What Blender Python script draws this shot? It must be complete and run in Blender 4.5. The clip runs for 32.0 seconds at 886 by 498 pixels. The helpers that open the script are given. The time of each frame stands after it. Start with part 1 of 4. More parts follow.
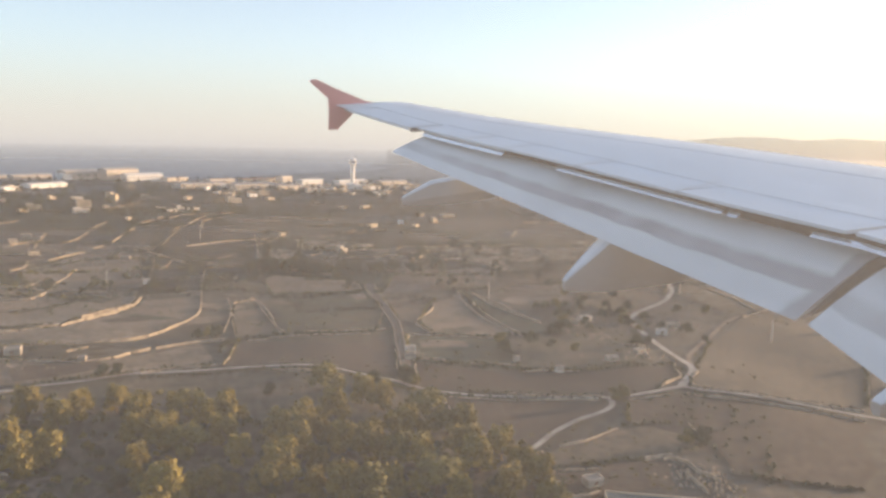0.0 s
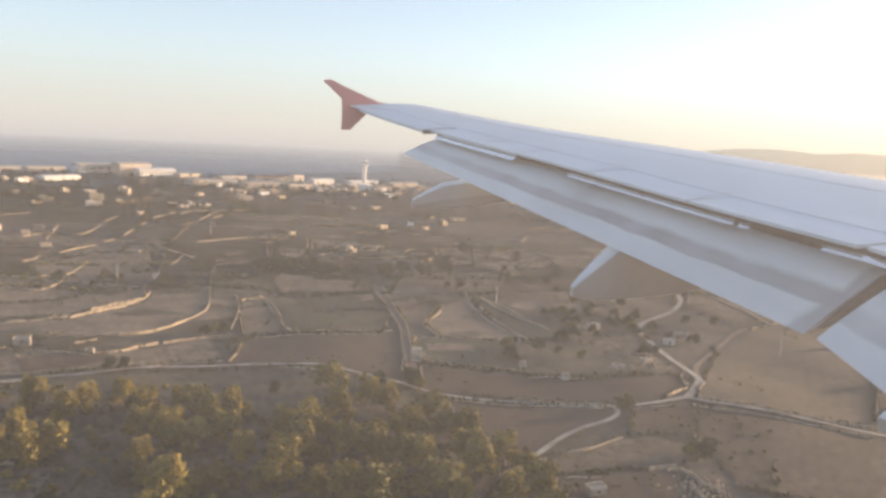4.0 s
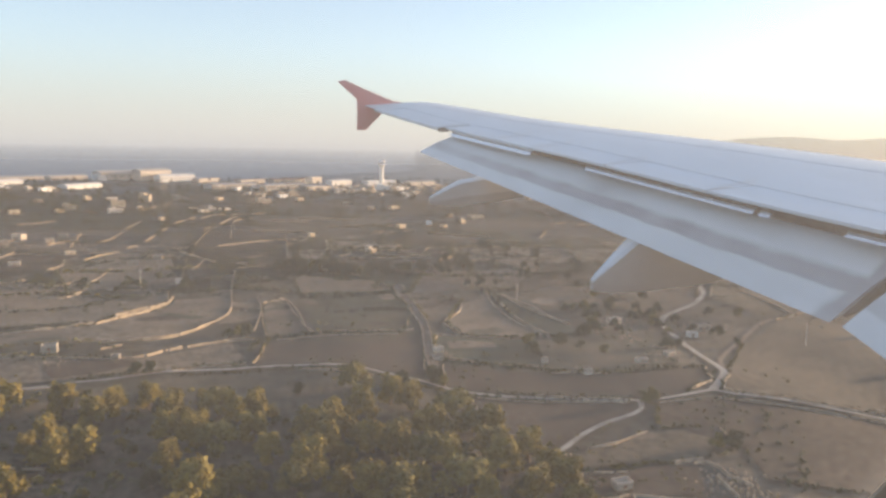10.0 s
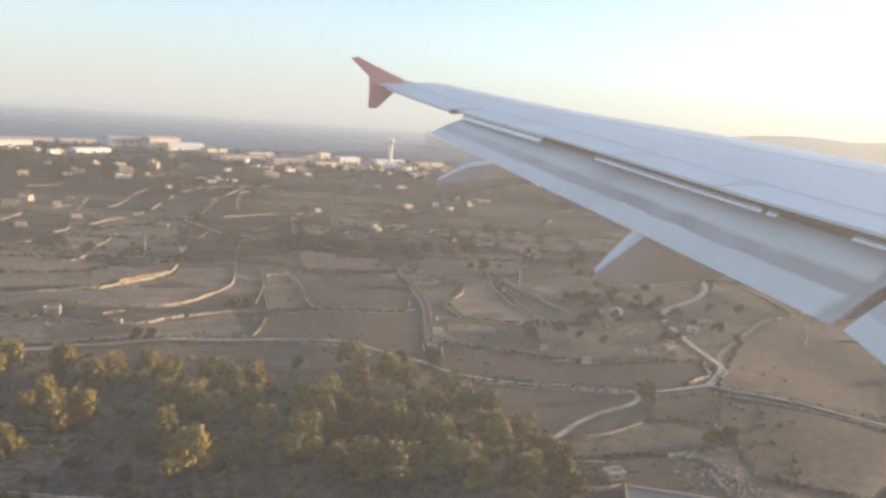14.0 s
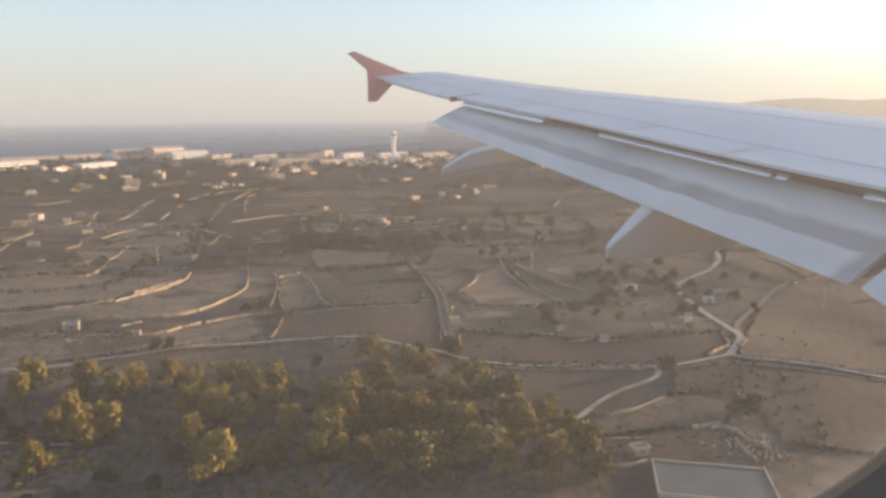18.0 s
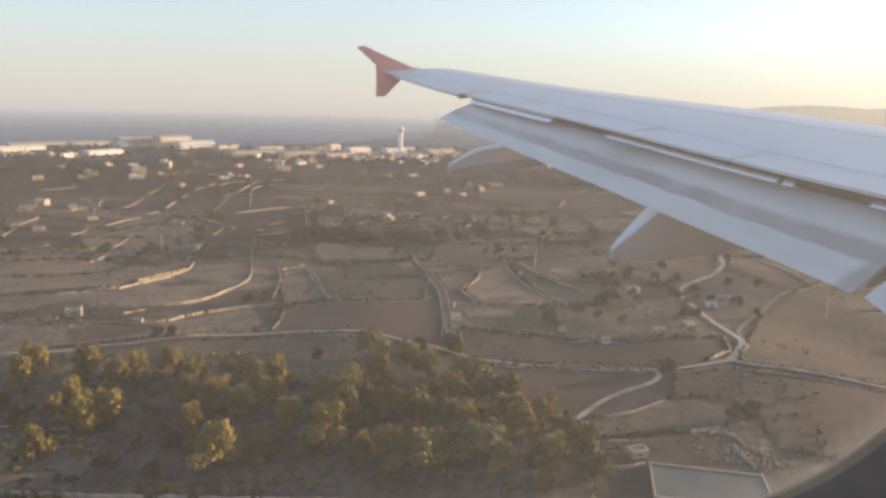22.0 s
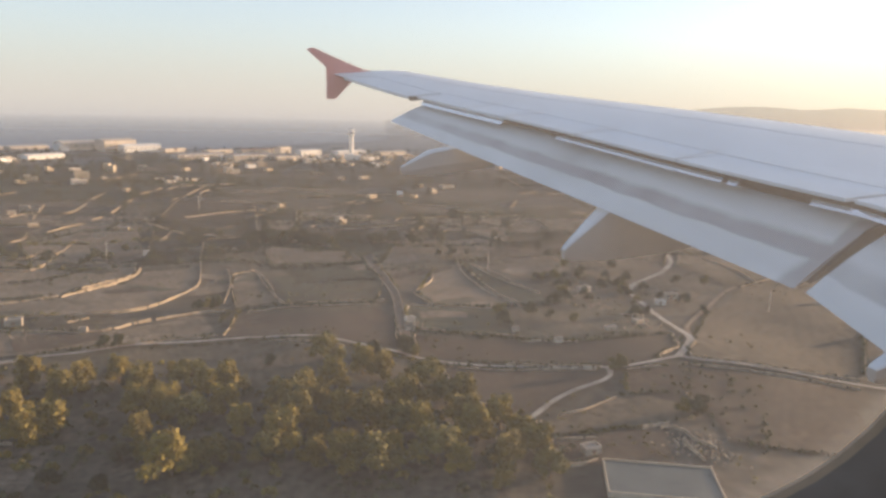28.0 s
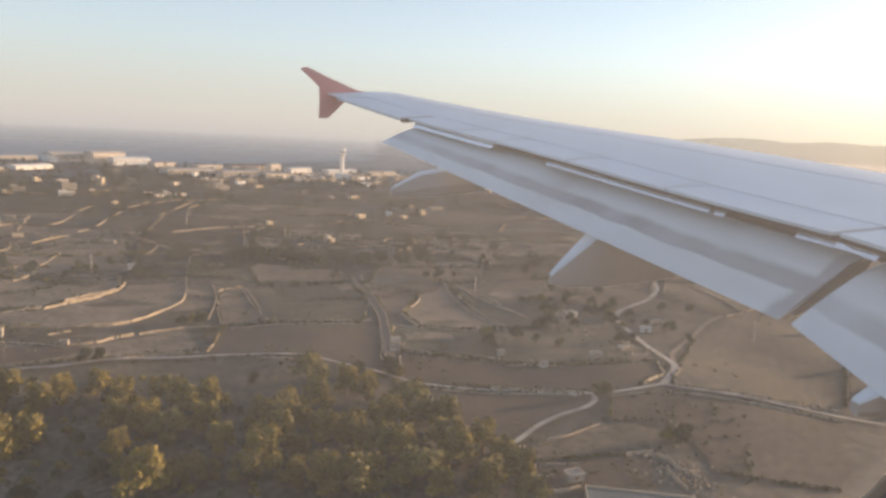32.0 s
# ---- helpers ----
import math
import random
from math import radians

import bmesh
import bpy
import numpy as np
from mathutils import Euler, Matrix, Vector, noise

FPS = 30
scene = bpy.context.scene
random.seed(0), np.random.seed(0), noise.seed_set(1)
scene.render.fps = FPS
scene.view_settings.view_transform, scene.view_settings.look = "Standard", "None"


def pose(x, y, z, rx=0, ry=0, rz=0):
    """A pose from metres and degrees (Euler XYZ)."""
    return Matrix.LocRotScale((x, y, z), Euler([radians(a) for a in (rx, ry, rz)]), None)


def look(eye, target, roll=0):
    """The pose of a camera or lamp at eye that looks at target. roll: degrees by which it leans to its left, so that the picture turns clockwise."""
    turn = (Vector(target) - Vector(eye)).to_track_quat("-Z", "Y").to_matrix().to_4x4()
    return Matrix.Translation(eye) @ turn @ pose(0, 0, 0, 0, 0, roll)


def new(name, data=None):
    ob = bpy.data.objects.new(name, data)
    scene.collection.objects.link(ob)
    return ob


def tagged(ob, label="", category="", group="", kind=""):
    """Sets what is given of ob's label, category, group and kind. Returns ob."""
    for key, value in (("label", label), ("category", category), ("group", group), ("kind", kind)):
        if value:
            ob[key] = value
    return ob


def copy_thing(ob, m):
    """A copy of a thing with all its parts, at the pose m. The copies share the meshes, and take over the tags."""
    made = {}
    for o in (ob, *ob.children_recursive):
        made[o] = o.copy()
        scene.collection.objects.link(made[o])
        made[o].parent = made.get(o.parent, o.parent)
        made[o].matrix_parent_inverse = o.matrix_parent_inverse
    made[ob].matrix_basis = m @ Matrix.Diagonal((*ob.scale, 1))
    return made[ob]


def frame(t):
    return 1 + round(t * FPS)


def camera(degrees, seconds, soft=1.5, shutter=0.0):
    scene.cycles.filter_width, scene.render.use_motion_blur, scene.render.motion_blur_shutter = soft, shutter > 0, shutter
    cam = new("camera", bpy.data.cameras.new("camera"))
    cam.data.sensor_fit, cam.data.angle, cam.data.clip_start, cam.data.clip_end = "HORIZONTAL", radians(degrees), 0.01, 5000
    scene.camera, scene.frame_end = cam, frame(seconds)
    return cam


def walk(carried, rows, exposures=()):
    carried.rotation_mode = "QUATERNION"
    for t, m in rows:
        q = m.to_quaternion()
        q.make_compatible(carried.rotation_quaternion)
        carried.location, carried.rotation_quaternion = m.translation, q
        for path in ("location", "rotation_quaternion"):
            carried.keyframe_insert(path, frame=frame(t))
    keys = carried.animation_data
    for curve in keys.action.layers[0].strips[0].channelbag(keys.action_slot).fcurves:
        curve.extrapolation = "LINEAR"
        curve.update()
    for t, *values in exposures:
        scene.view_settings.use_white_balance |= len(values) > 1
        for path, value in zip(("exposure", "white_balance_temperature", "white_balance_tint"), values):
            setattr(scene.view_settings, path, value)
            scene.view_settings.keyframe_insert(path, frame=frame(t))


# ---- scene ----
EXPOSURES = [(0.0, 1.73, 6310, 13), (2.5, 1.71, 6310, 13), (5.0, 1.69, 6310, 14), (7.0, 1.71, 6210, 13), (8.0, 1.77, 6010, 9), (9.0, 1.77, 5910, 8), (11.0, 1.55, 6310, 15), (14.0, 1.73, 6060, 10), (17.0, 1.63, 6310, 13), (20.0, 1.44, 6410, 16), (22.5, 1.61, 6260, 12), (25.0, 1.68, 6060, 10), (26.5, 1.56, 6310, 13), (30.0, 1.57, 6410, 14), (32.0, 1.5, 6360, 14)]
cam = camera(62.0, 32.0, soft=3.0)
# seconds, place, turn
PATH = [
    (0.0, -0.008, 0.001, 95.008, 80.989, -1.617, -12.649),
    (0.5, -0.008, 0.001, 95.008, 79.906, -1.607, -12.441),
    (1.0, -0.008, 0.001, 95.008, 80.473, -1.387, -12.347),
    (1.5, -0.006, 0.000, 95.006, 81.893, -1.589, -12.435),
    (2.0, -0.006, 0.000, 95.006, 81.976, -1.986, -12.294),
    (2.5, -0.006, 0.000, 95.006, 81.809, -2.466, -12.134),
    (4.5, -0.002, 0.000, 95.002, 80.692, -3.374, -11.741),
    (5.0, -0.003, 0.000, 95.003, 80.077, -3.432, -12.239),
    (5.5, -0.002, 0.000, 95.002, 79.744, -3.156, -12.327),
    (6.0, -0.008, 0.001, 95.008, 78.698, -2.649, -11.450),
    (6.5, -0.008, 0.001, 95.008, 78.913, -3.100, -11.311),
    (7.0, -0.008, 0.001, 95.008, 79.432, -2.972, -11.683),
    (7.5, -0.008, 0.001, 95.008, 76.912, -2.312, -9.683),
    (8.0, -0.008, 0.000, 95.008, 77.028, -1.771, -9.876),
    (8.5, -0.004, 0.000, 95.004, 77.702, -1.757, -10.158),
    (9.0, -0.002, 0.000, 95.002, 78.148, -1.412, -10.256),
    (9.5, 0.002, -0.000, 94.998, 79.973, -1.721, -10.320),
    (10.0, 0.004, -0.000, 94.996, 80.986, -1.449, -10.455),
    (10.5, 0.003, -0.000, 94.997, 80.565, -1.844, -10.360),
    (11.0, -0.003, 0.000, 95.003, 79.249, -1.767, -10.275),
    (11.5, -0.007, 0.000, 95.007, 78.276, -2.083, -10.283),
    (12.0, -0.008, 0.001, 95.008, 77.863, -2.329, -10.180),
    (12.5, -0.007, 0.000, 95.007, 77.973, -3.002, -9.835),
    (13.0, -0.002, 0.000, 95.002, 80.311, -3.943, -9.588),
    (13.5, -0.002, 0.000, 95.002, 80.372, -4.449, -9.720),
    (14.0, 0.003, -0.000, 94.997, 79.573, -4.286, -9.601),
    (14.5, 0.004, -0.000, 94.996, 79.015, -3.615, -9.610),
    (16.5, 0.005, -0.001, 94.987, 79.635, -1.103, -9.098),
    (17.0, 0.005, -0.001, 94.987, 79.611, -0.856, -9.271),
    (17.5, 0.004, -0.001, 94.989, 79.011, -0.437, -9.407),
    (18.0, 0.002, -0.001, 94.992, 78.716, -0.017, -9.595),
    (18.5, 0.002, -0.001, 94.991, 78.710, 0.234, -9.500),
    (19.0, 0.004, -0.001, 94.988, 79.932, 0.016, -9.533),
    (19.5, 0.007, -0.001, 94.984, 81.446, -0.022, -9.820),
    (20.0, 0.004, -0.001, 94.990, 79.657, 0.462, -9.587),
    (20.5, 0.006, -0.001, 94.988, 78.862, 0.498, -9.417),
    (21.0, 0.008, -0.001, 94.985, 78.895, 0.318, -9.001),
    (21.5, 0.008, -0.001, 94.984, 78.913, -1.432, -8.603),
    (22.0, 0.004, -0.001, 94.987, 78.474, -1.614, -8.970),
    (22.5, -0.003, -0.001, 94.991, 77.958, -1.823, -9.968),
    (23.0, -0.006, -0.001, 94.991, 78.563, -2.618, -10.614),
    (23.5, -0.005, -0.001, 94.989, 79.314, -2.240, -10.988),
    (24.0, -0.005, -0.001, 94.988, 78.964, -1.924, -11.350),
    (24.5, -0.004, -0.001, 94.987, 79.337, -1.886, -11.739),
    (25.0, -0.004, -0.001, 94.987, 79.372, -2.068, -12.022),
    (25.5, -0.004, -0.001, 94.987, 79.168, -1.553, -12.066),
    (26.0, -0.004, -0.001, 94.988, 79.097, -1.174, -12.084),
    (26.5, -0.006, -0.001, 94.990, 78.741, -1.581, -12.299),
    (28.5, -0.006, -0.001, 94.990, 78.728, -1.492, -12.777),
    (29.0, -0.005, -0.001, 94.989, 78.734, -1.275, -12.470),
    (29.5, -0.008, -0.001, 94.992, 77.872, -0.882, -12.504),
    (30.0, -0.008, -0.001, 94.992, 77.191, -1.211, -12.583),
    (30.5, -0.009, -0.000, 94.993, 77.224, -1.721, -12.667),
    (31.0, -0.011, -0.000, 94.995, 78.182, -1.992, -13.042),
    (31.5, -0.011, -0.000, 94.996, 79.098, -2.433, -13.116),
    (32.0, -0.011, -0.000, 94.996, 80.442, -3.214, -13.372),
]
walk(cam, [(t, pose(x, y, z, a, b, c)) for t, x, y, z, a, b, c in PATH], EXPOSURES)
# ---- world, sun ----
SUN_AZ, SUN_EL = 79.0, 8.0
world = bpy.data.worlds.new("sky")
scene.world = world
world.use_nodes = True
wn = world.node_tree
wn.nodes.clear()
wout, wbg = wn.nodes.new("ShaderNodeOutputWorld"), wn.nodes.new("ShaderNodeBackground")
sky, wtc, wadd = wn.nodes.new("ShaderNodeTexSky"), wn.nodes.new("ShaderNodeTexCoord"), wn.nodes.new("ShaderNodeVectorMath")
sky.sky_type, sky.sun_disc = "NISHITA", False
sky.sun_elevation, sky.sun_rotation = radians(SUN_EL), radians(SUN_AZ)
sky.air_density, sky.dust_density, sky.ozone_density, sky.altitude = 1.0, 1.3, 1.7, 100
wadd.operation, wadd.inputs[1].default_value = "ADD", (0, 0, 0.03)
wn.links.new(wtc.outputs["Generated"], wadd.inputs[0])
wn.links.new(wadd.outputs[0], sky.inputs[0])
# grey haze that thickens towards the whole horizon
wsep, wabs, wexp, wmix = (wn.nodes.new(k) for k in ("ShaderNodeSeparateXYZ", "ShaderNodeMath", "ShaderNodeMapRange", "ShaderNodeMix"))
wabs.operation = "ABSOLUTE"
wn.links.new(wadd.outputs[0], wsep.inputs[0])
wn.links.new(wsep.outputs[2], wabs.inputs[0])
wn.links.new(wabs.outputs[0], wexp.inputs[0])
wexp.interpolation_type = "SMOOTHERSTEP"
wexp.inputs["From Min"].default_value, wexp.inputs["From Max"].default_value = 0.0, 0.17
wexp.inputs["To Min"].default_value, wexp.inputs["To Max"].default_value = 0.82, 0.46
wmix.data_type = "RGBA"
whz, wup = wn.nodes.new("ShaderNodeMix"), wn.nodes.new("ShaderNodeMapRange")
whz.data_type = "RGBA"
whz.inputs["A"].default_value, whz.inputs["B"].default_value = (1.44, 1.42, 1.39, 1), (0.92, 1.00, 1.18, 1)
wup.inputs["From Min"].default_value, wup.inputs["From Max"].default_value = 0.03, 0.22
wn.links.new(wabs.outputs[0], wup.inputs[0])
wn.links.new(wup.outputs[0], whz.inputs["Factor"])
wn.links.new(whz.outputs["Result"], wmix.inputs["B"])
wn.links.new(wexp.outputs[0], wmix.inputs["Factor"])
wn.links.new(sky.outputs[0], wmix.inputs["A"])
wn.links.new(wmix.outputs["Result"], wbg.inputs[0])
wn.links.new(wbg.outputs[0], wout.inputs[0])
wbg.inputs[1].default_value = 0.15
lamp = bpy.data.lights.new("sun", "SUN")
lamp.energy, lamp.angle, lamp.color = 3.9, radians(0.6), (1.0, 0.70, 0.42)
az, el = radians(SUN_AZ), radians(SUN_EL)
sun = new("sun", lamp)
sun.matrix_world = look((300, 100, 200), (300 - math.sin(az) * math.cos(el), 100 - math.cos(az) * math.cos(el), 200 - math.sin(el)))


# ---- materials ----
def material(name, colour, second=None, rough=0.8, metal=0.0, scale=1.0, fine=8.0, vary=0.25, bump=0.2, spread=0.0, spec=0.3, stretch=(1, 1, 1)):
    """Two scales of noise between two colours, a random tone for each object, and fine relief."""
    m = bpy.data.materials.new(name)
    m.use_nodes = True
    nt = m.node_tree
    n, l = nt.nodes, nt.links
    b = n["Principled BSDF"]
    b.inputs["Roughness"].default_value, b.inputs["Metallic"].default_value = rough, metal
    b.inputs["Specular IOR Level"].default_value = spec
    second = second or tuple(c * (1 - vary) for c in colour)
    geo, mp = n.new("ShaderNodeNewGeometry"), n.new("ShaderNodeMapping")
    mp.inputs["Scale"].default_value = stretch
    l.new(geo.outputs["Position"], mp.inputs[0])
    big, small = n.new("ShaderNodeTexNoise"), n.new("ShaderNodeTexNoise")
    big.inputs["Scale"].default_value, big.inputs["Detail"].default_value = scale, 6
    small.inputs["Scale"].default_value, small.inputs["Detail"].default_value = scale * fine, 5
    l.new(mp.outputs[0], big.inputs[0])
    l.new(mp.outputs[0], small.inputs[0])
    ramp = n.new("ShaderNodeValToRGB")
    ramp.color_ramp.elements[0].position, ramp.color_ramp.elements[1].position = 0.35, 0.65
    ramp.color_ramp.elements[0].color, ramp.color_ramp.elements[1].color = (*colour, 1), (*second, 1)
    l.new(big.outputs["Fac"], ramp.inputs[0])
    mix = n.new("ShaderNodeMix")
    mix.data_type, mix.blend_type = "RGBA", "MULTIPLY"
    mix.inputs["Factor"].default_value = 1.0
    r2 = n.new("ShaderNodeMapRange")
    r2.inputs["From Min"].default_value, r2.inputs["From Max"].default_value = 0.3, 0.7
    r2.inputs["To Min"].default_value, r2.inputs["To Max"].default_value = 1 - vary, 1 + vary
    l.new(small.outputs["Fac"], r2.inputs[0])
    l.new(ramp.outputs[0], mix.inputs["A"])
    l.new(r2.outputs[0], mix.inputs["B"])
    last = mix.outputs["Result"]
    if spread:
        info, r3, mix2 = n.new("ShaderNodeObjectInfo"), n.new("ShaderNodeMapRange"), n.new("ShaderNodeMix")
        mix2.data_type, mix2.blend_type = "RGBA", "MULTIPLY"
        mix2.inputs["Factor"].default_value = 1.0
        r3.inputs["To Min"].default_value, r3.inputs["To Max"].default_value = 1 - spread, 1 + spread
        l.new(info.outputs["Random"], r3.inputs[0])
        l.new(last, mix2.inputs["A"])
        l.new(r3.outputs[0], mix2.inputs["B"])
        last = mix2.outputs["Result"]
    l.new(last, b.inputs["Base Color"])
    if bump:
        bp = n.new("ShaderNodeBump")
        bp.inputs["Strength"].default_value, bp.inputs["Distance"].default_value = bump, 0.5 / (scale * fine)
        l.new(small.outputs["Fac"], bp.inputs["Height"])
        l.new(bp.outputs[0], b.inputs["Normal"])
    return m


M = dict(
    soil=material("dry_soil", (0.0836, 0.0704, 0.0541), (0.0446, 0.0408, 0.0307), 0.95, scale=0.02, fine=9, vary=0.38, bump=0.15),
    tan=material("stubble", (0.142, 0.1145, 0.085), (0.092, 0.0765, 0.0575), 0.95, scale=0.05, fine=8, vary=0.42, bump=0.12, spread=0.2),
    fallow=material("fallow_earth", (0.094, 0.074, 0.051), (0.066, 0.054, 0.038), 0.95, scale=0.04, fine=9, vary=0.40, bump=0.12, spread=0.15),
    brown=material("ploughed_earth", (0.066, 0.0495, 0.0365), (0.045, 0.0365, 0.0275), 0.95, scale=0.05, fine=9, vary=0.40, bump=0.15, spread=0.2),
    scrub=material("scrub", (0.046, 0.044, 0.032), (0.082, 0.068, 0.049), 0.95, scale=0.06, fine=7, vary=0.42, bump=0.3, spread=0.2),
    green=material("dull_green_crop", (0.062, 0.062, 0.042), (0.044, 0.042, 0.028), 0.95, scale=0.05, fine=9, vary=0.3, bump=0.15),
    road=material("pale_dusty_road", (0.27, 0.255, 0.23), (0.17, 0.155, 0.135), 0.9, scale=0.15, fine=10, vary=0.15, bump=0.2),
    track=material("dirt_track", (0.17, 0.135, 0.105), (0.115, 0.09, 0.07), 0.95, scale=0.2, fine=8, vary=0.2, bump=0.3),
    stone=material("limestone_rubble", (0.40, 0.325, 0.235), (0.25, 0.205, 0.15), 0.95, scale=0.5, fine=6, vary=0.3, bump=0.8, spread=0.1),
    lime=material("limestone_block", (0.46, 0.385, 0.285), (0.36, 0.30, 0.22), 0.9, scale=0.15, fine=12, vary=0.12, bump=0.3, spread=0.12),
    town=material("weathered_town_limestone", (0.43, 0.37, 0.30), (0.32, 0.28, 0.23), 0.9, scale=0.1, fine=12, vary=0.15, bump=0.3, spread=0.3),
    fresh=material("fresh_white_paint", (0.82, 0.79, 0.74), (0.76, 0.73, 0.68), 0.7, scale=0.2, fine=10, vary=0.05, bump=0.1),
    white=material("whitewash", (0.56, 0.50, 0.43), (0.45, 0.40, 0.34), 0.85, scale=0.2, fine=10, vary=0.08, bump=0.2, spread=0.08),
    grey=material("grey_sheet_roof", (0.4, 0.395, 0.39), (0.33, 0.325, 0.32), 0.6, scale=0.1, fine=10, vary=0.1, bump=0.1, spread=0.15),
    dark=material("dark_opening", (0.05, 0.05, 0.055), (0.03, 0.03, 0.03), 0.4, scale=0.5, vary=0.1, bump=0),
    rust=material("painted_door", (0.25, 0.16, 0.1), (0.2, 0.12, 0.08), 0.7, scale=2, vary=0.2, bump=0.1),
    leaf=material("olive_foliage", (0.135, 0.112, 0.03), (0.07, 0.066, 0.022), 0.8, scale=0.35, fine=6, vary=0.35, bump=0.0, spread=0.25),
    leaf_dark=material("carob_foliage", (0.055, 0.06, 0.028), (0.035, 0.04, 0.02), 0.8, scale=0.35, fine=6, vary=0.3, bump=0.0, spread=0.25),
    # the low sun's gold is put into this olive-yellow leaf colour
    leaf_gold=material("sunlit_gold_foliage", (0.175, 0.132, 0.026), (0.10, 0.082, 0.02), 0.8, scale=0.35, fine=6, vary=0.35, bump=0.0, spread=0.25),
    bark=material("bark", (0.12, 0.09, 0.06), (0.08, 0.06, 0.04), 0.95, scale=2, fine=8, vary=0.3, bump=0.5),
    water=material("sea_water", (0.036, 0.064, 0.108), (0.032, 0.056, 0.096), 0.55, scale=0.002, fine=40, vary=0.15, bump=0.25, spec=0.3),
    pool=material("murky_reservoir_water", (0.075, 0.08, 0.065), (0.05, 0.055, 0.045), 0.5, scale=0.1, vary=0.1, bump=0.05, spec=0.5),
    skin=material("grey_wing_paint", (0.588, 0.634, 0.663), (0.538, 0.584, 0.616), 0.42, scale=0.6, fine=6, vary=0.06, bump=0.0, spec=0.45, stretch=(1, 0.35, 1)),
    panel=material("cabin_wall_plastic", (0.6, 0.6, 0.6), (0.55, 0.55, 0.56), 0.5, scale=20, vary=0.05, bump=0.05),
    rim=material("sunlit_tan_window_rim", (0.55, 0.43, 0.29), (0.45, 0.34, 0.22), 0.4, scale=30, vary=0.1, bump=0.05),
    concrete=material("weathered_concrete_pole", (0.5, 0.45, 0.38), (0.42, 0.37, 0.31), 0.9, scale=1.5, vary=0.15, bump=0.2),
    bare=material("bare_metal", (0.96, 0.95, 0.93), (0.93, 0.92, 0.9), 0.16, 1.0, scale=3, vary=0.05, bump=0.0),
    shell=material("white_aircraft_paint", (0.75, 0.75, 0.74), (0.72, 0.72, 0.71), 0.35, scale=0.6, vary=0.03, bump=0.0, spec=0.4),
    flap=material("pale_flap_paint", (0.63, 0.655, 0.655), (0.575, 0.60, 0.60), 0.58, scale=0.9, fine=7, vary=0.05, bump=0.0, spec=0.4, stretch=(1, 0.25, 1)),
    # shade of the flap gaps is put into this brown
    cove=material("dark_gap_brown", (0.125, 0.10, 0.08), (0.09, 0.072, 0.058), 0.7, scale=1.5, vary=0.2, bump=0.1),
    red=material("faded_red_paint", (0.66, 0.26, 0.24), (0.60, 0.22, 0.21), 0.4, scale=1.2, vary=0.05, bump=0.0, spec=0.4),
    # shade on the fairings' sides is put into this darker paint
    fair=material("shaded_fairing_paint", (0.4, 0.37, 0.345), (0.33, 0.305, 0.28), 0.45, scale=1.5, vary=0.06, bump=0.0, spec=0.4),
    groove=material("sealant_line", (0.56, 0.58, 0.595), (0.52, 0.54, 0.555), 0.7, scale=2, vary=0.1, bump=0.0),
    joint=material("dusty_panel_joint", (0.46, 0.47, 0.48), (0.41, 0.42, 0.43), 0.7, scale=2, vary=0.15, bump=0.0),
    metal=material("galvanised_steel", (0.42, 0.42, 0.42), (0.36, 0.36, 0.36), 0.5, 0.6, scale=2, vary=0.1, bump=0.0),
    trimdark=material("window_seal", (0.29, 0.25, 0.205), (0.23, 0.20, 0.165), 0.6, scale=20, vary=0.1, bump=0.05),
)


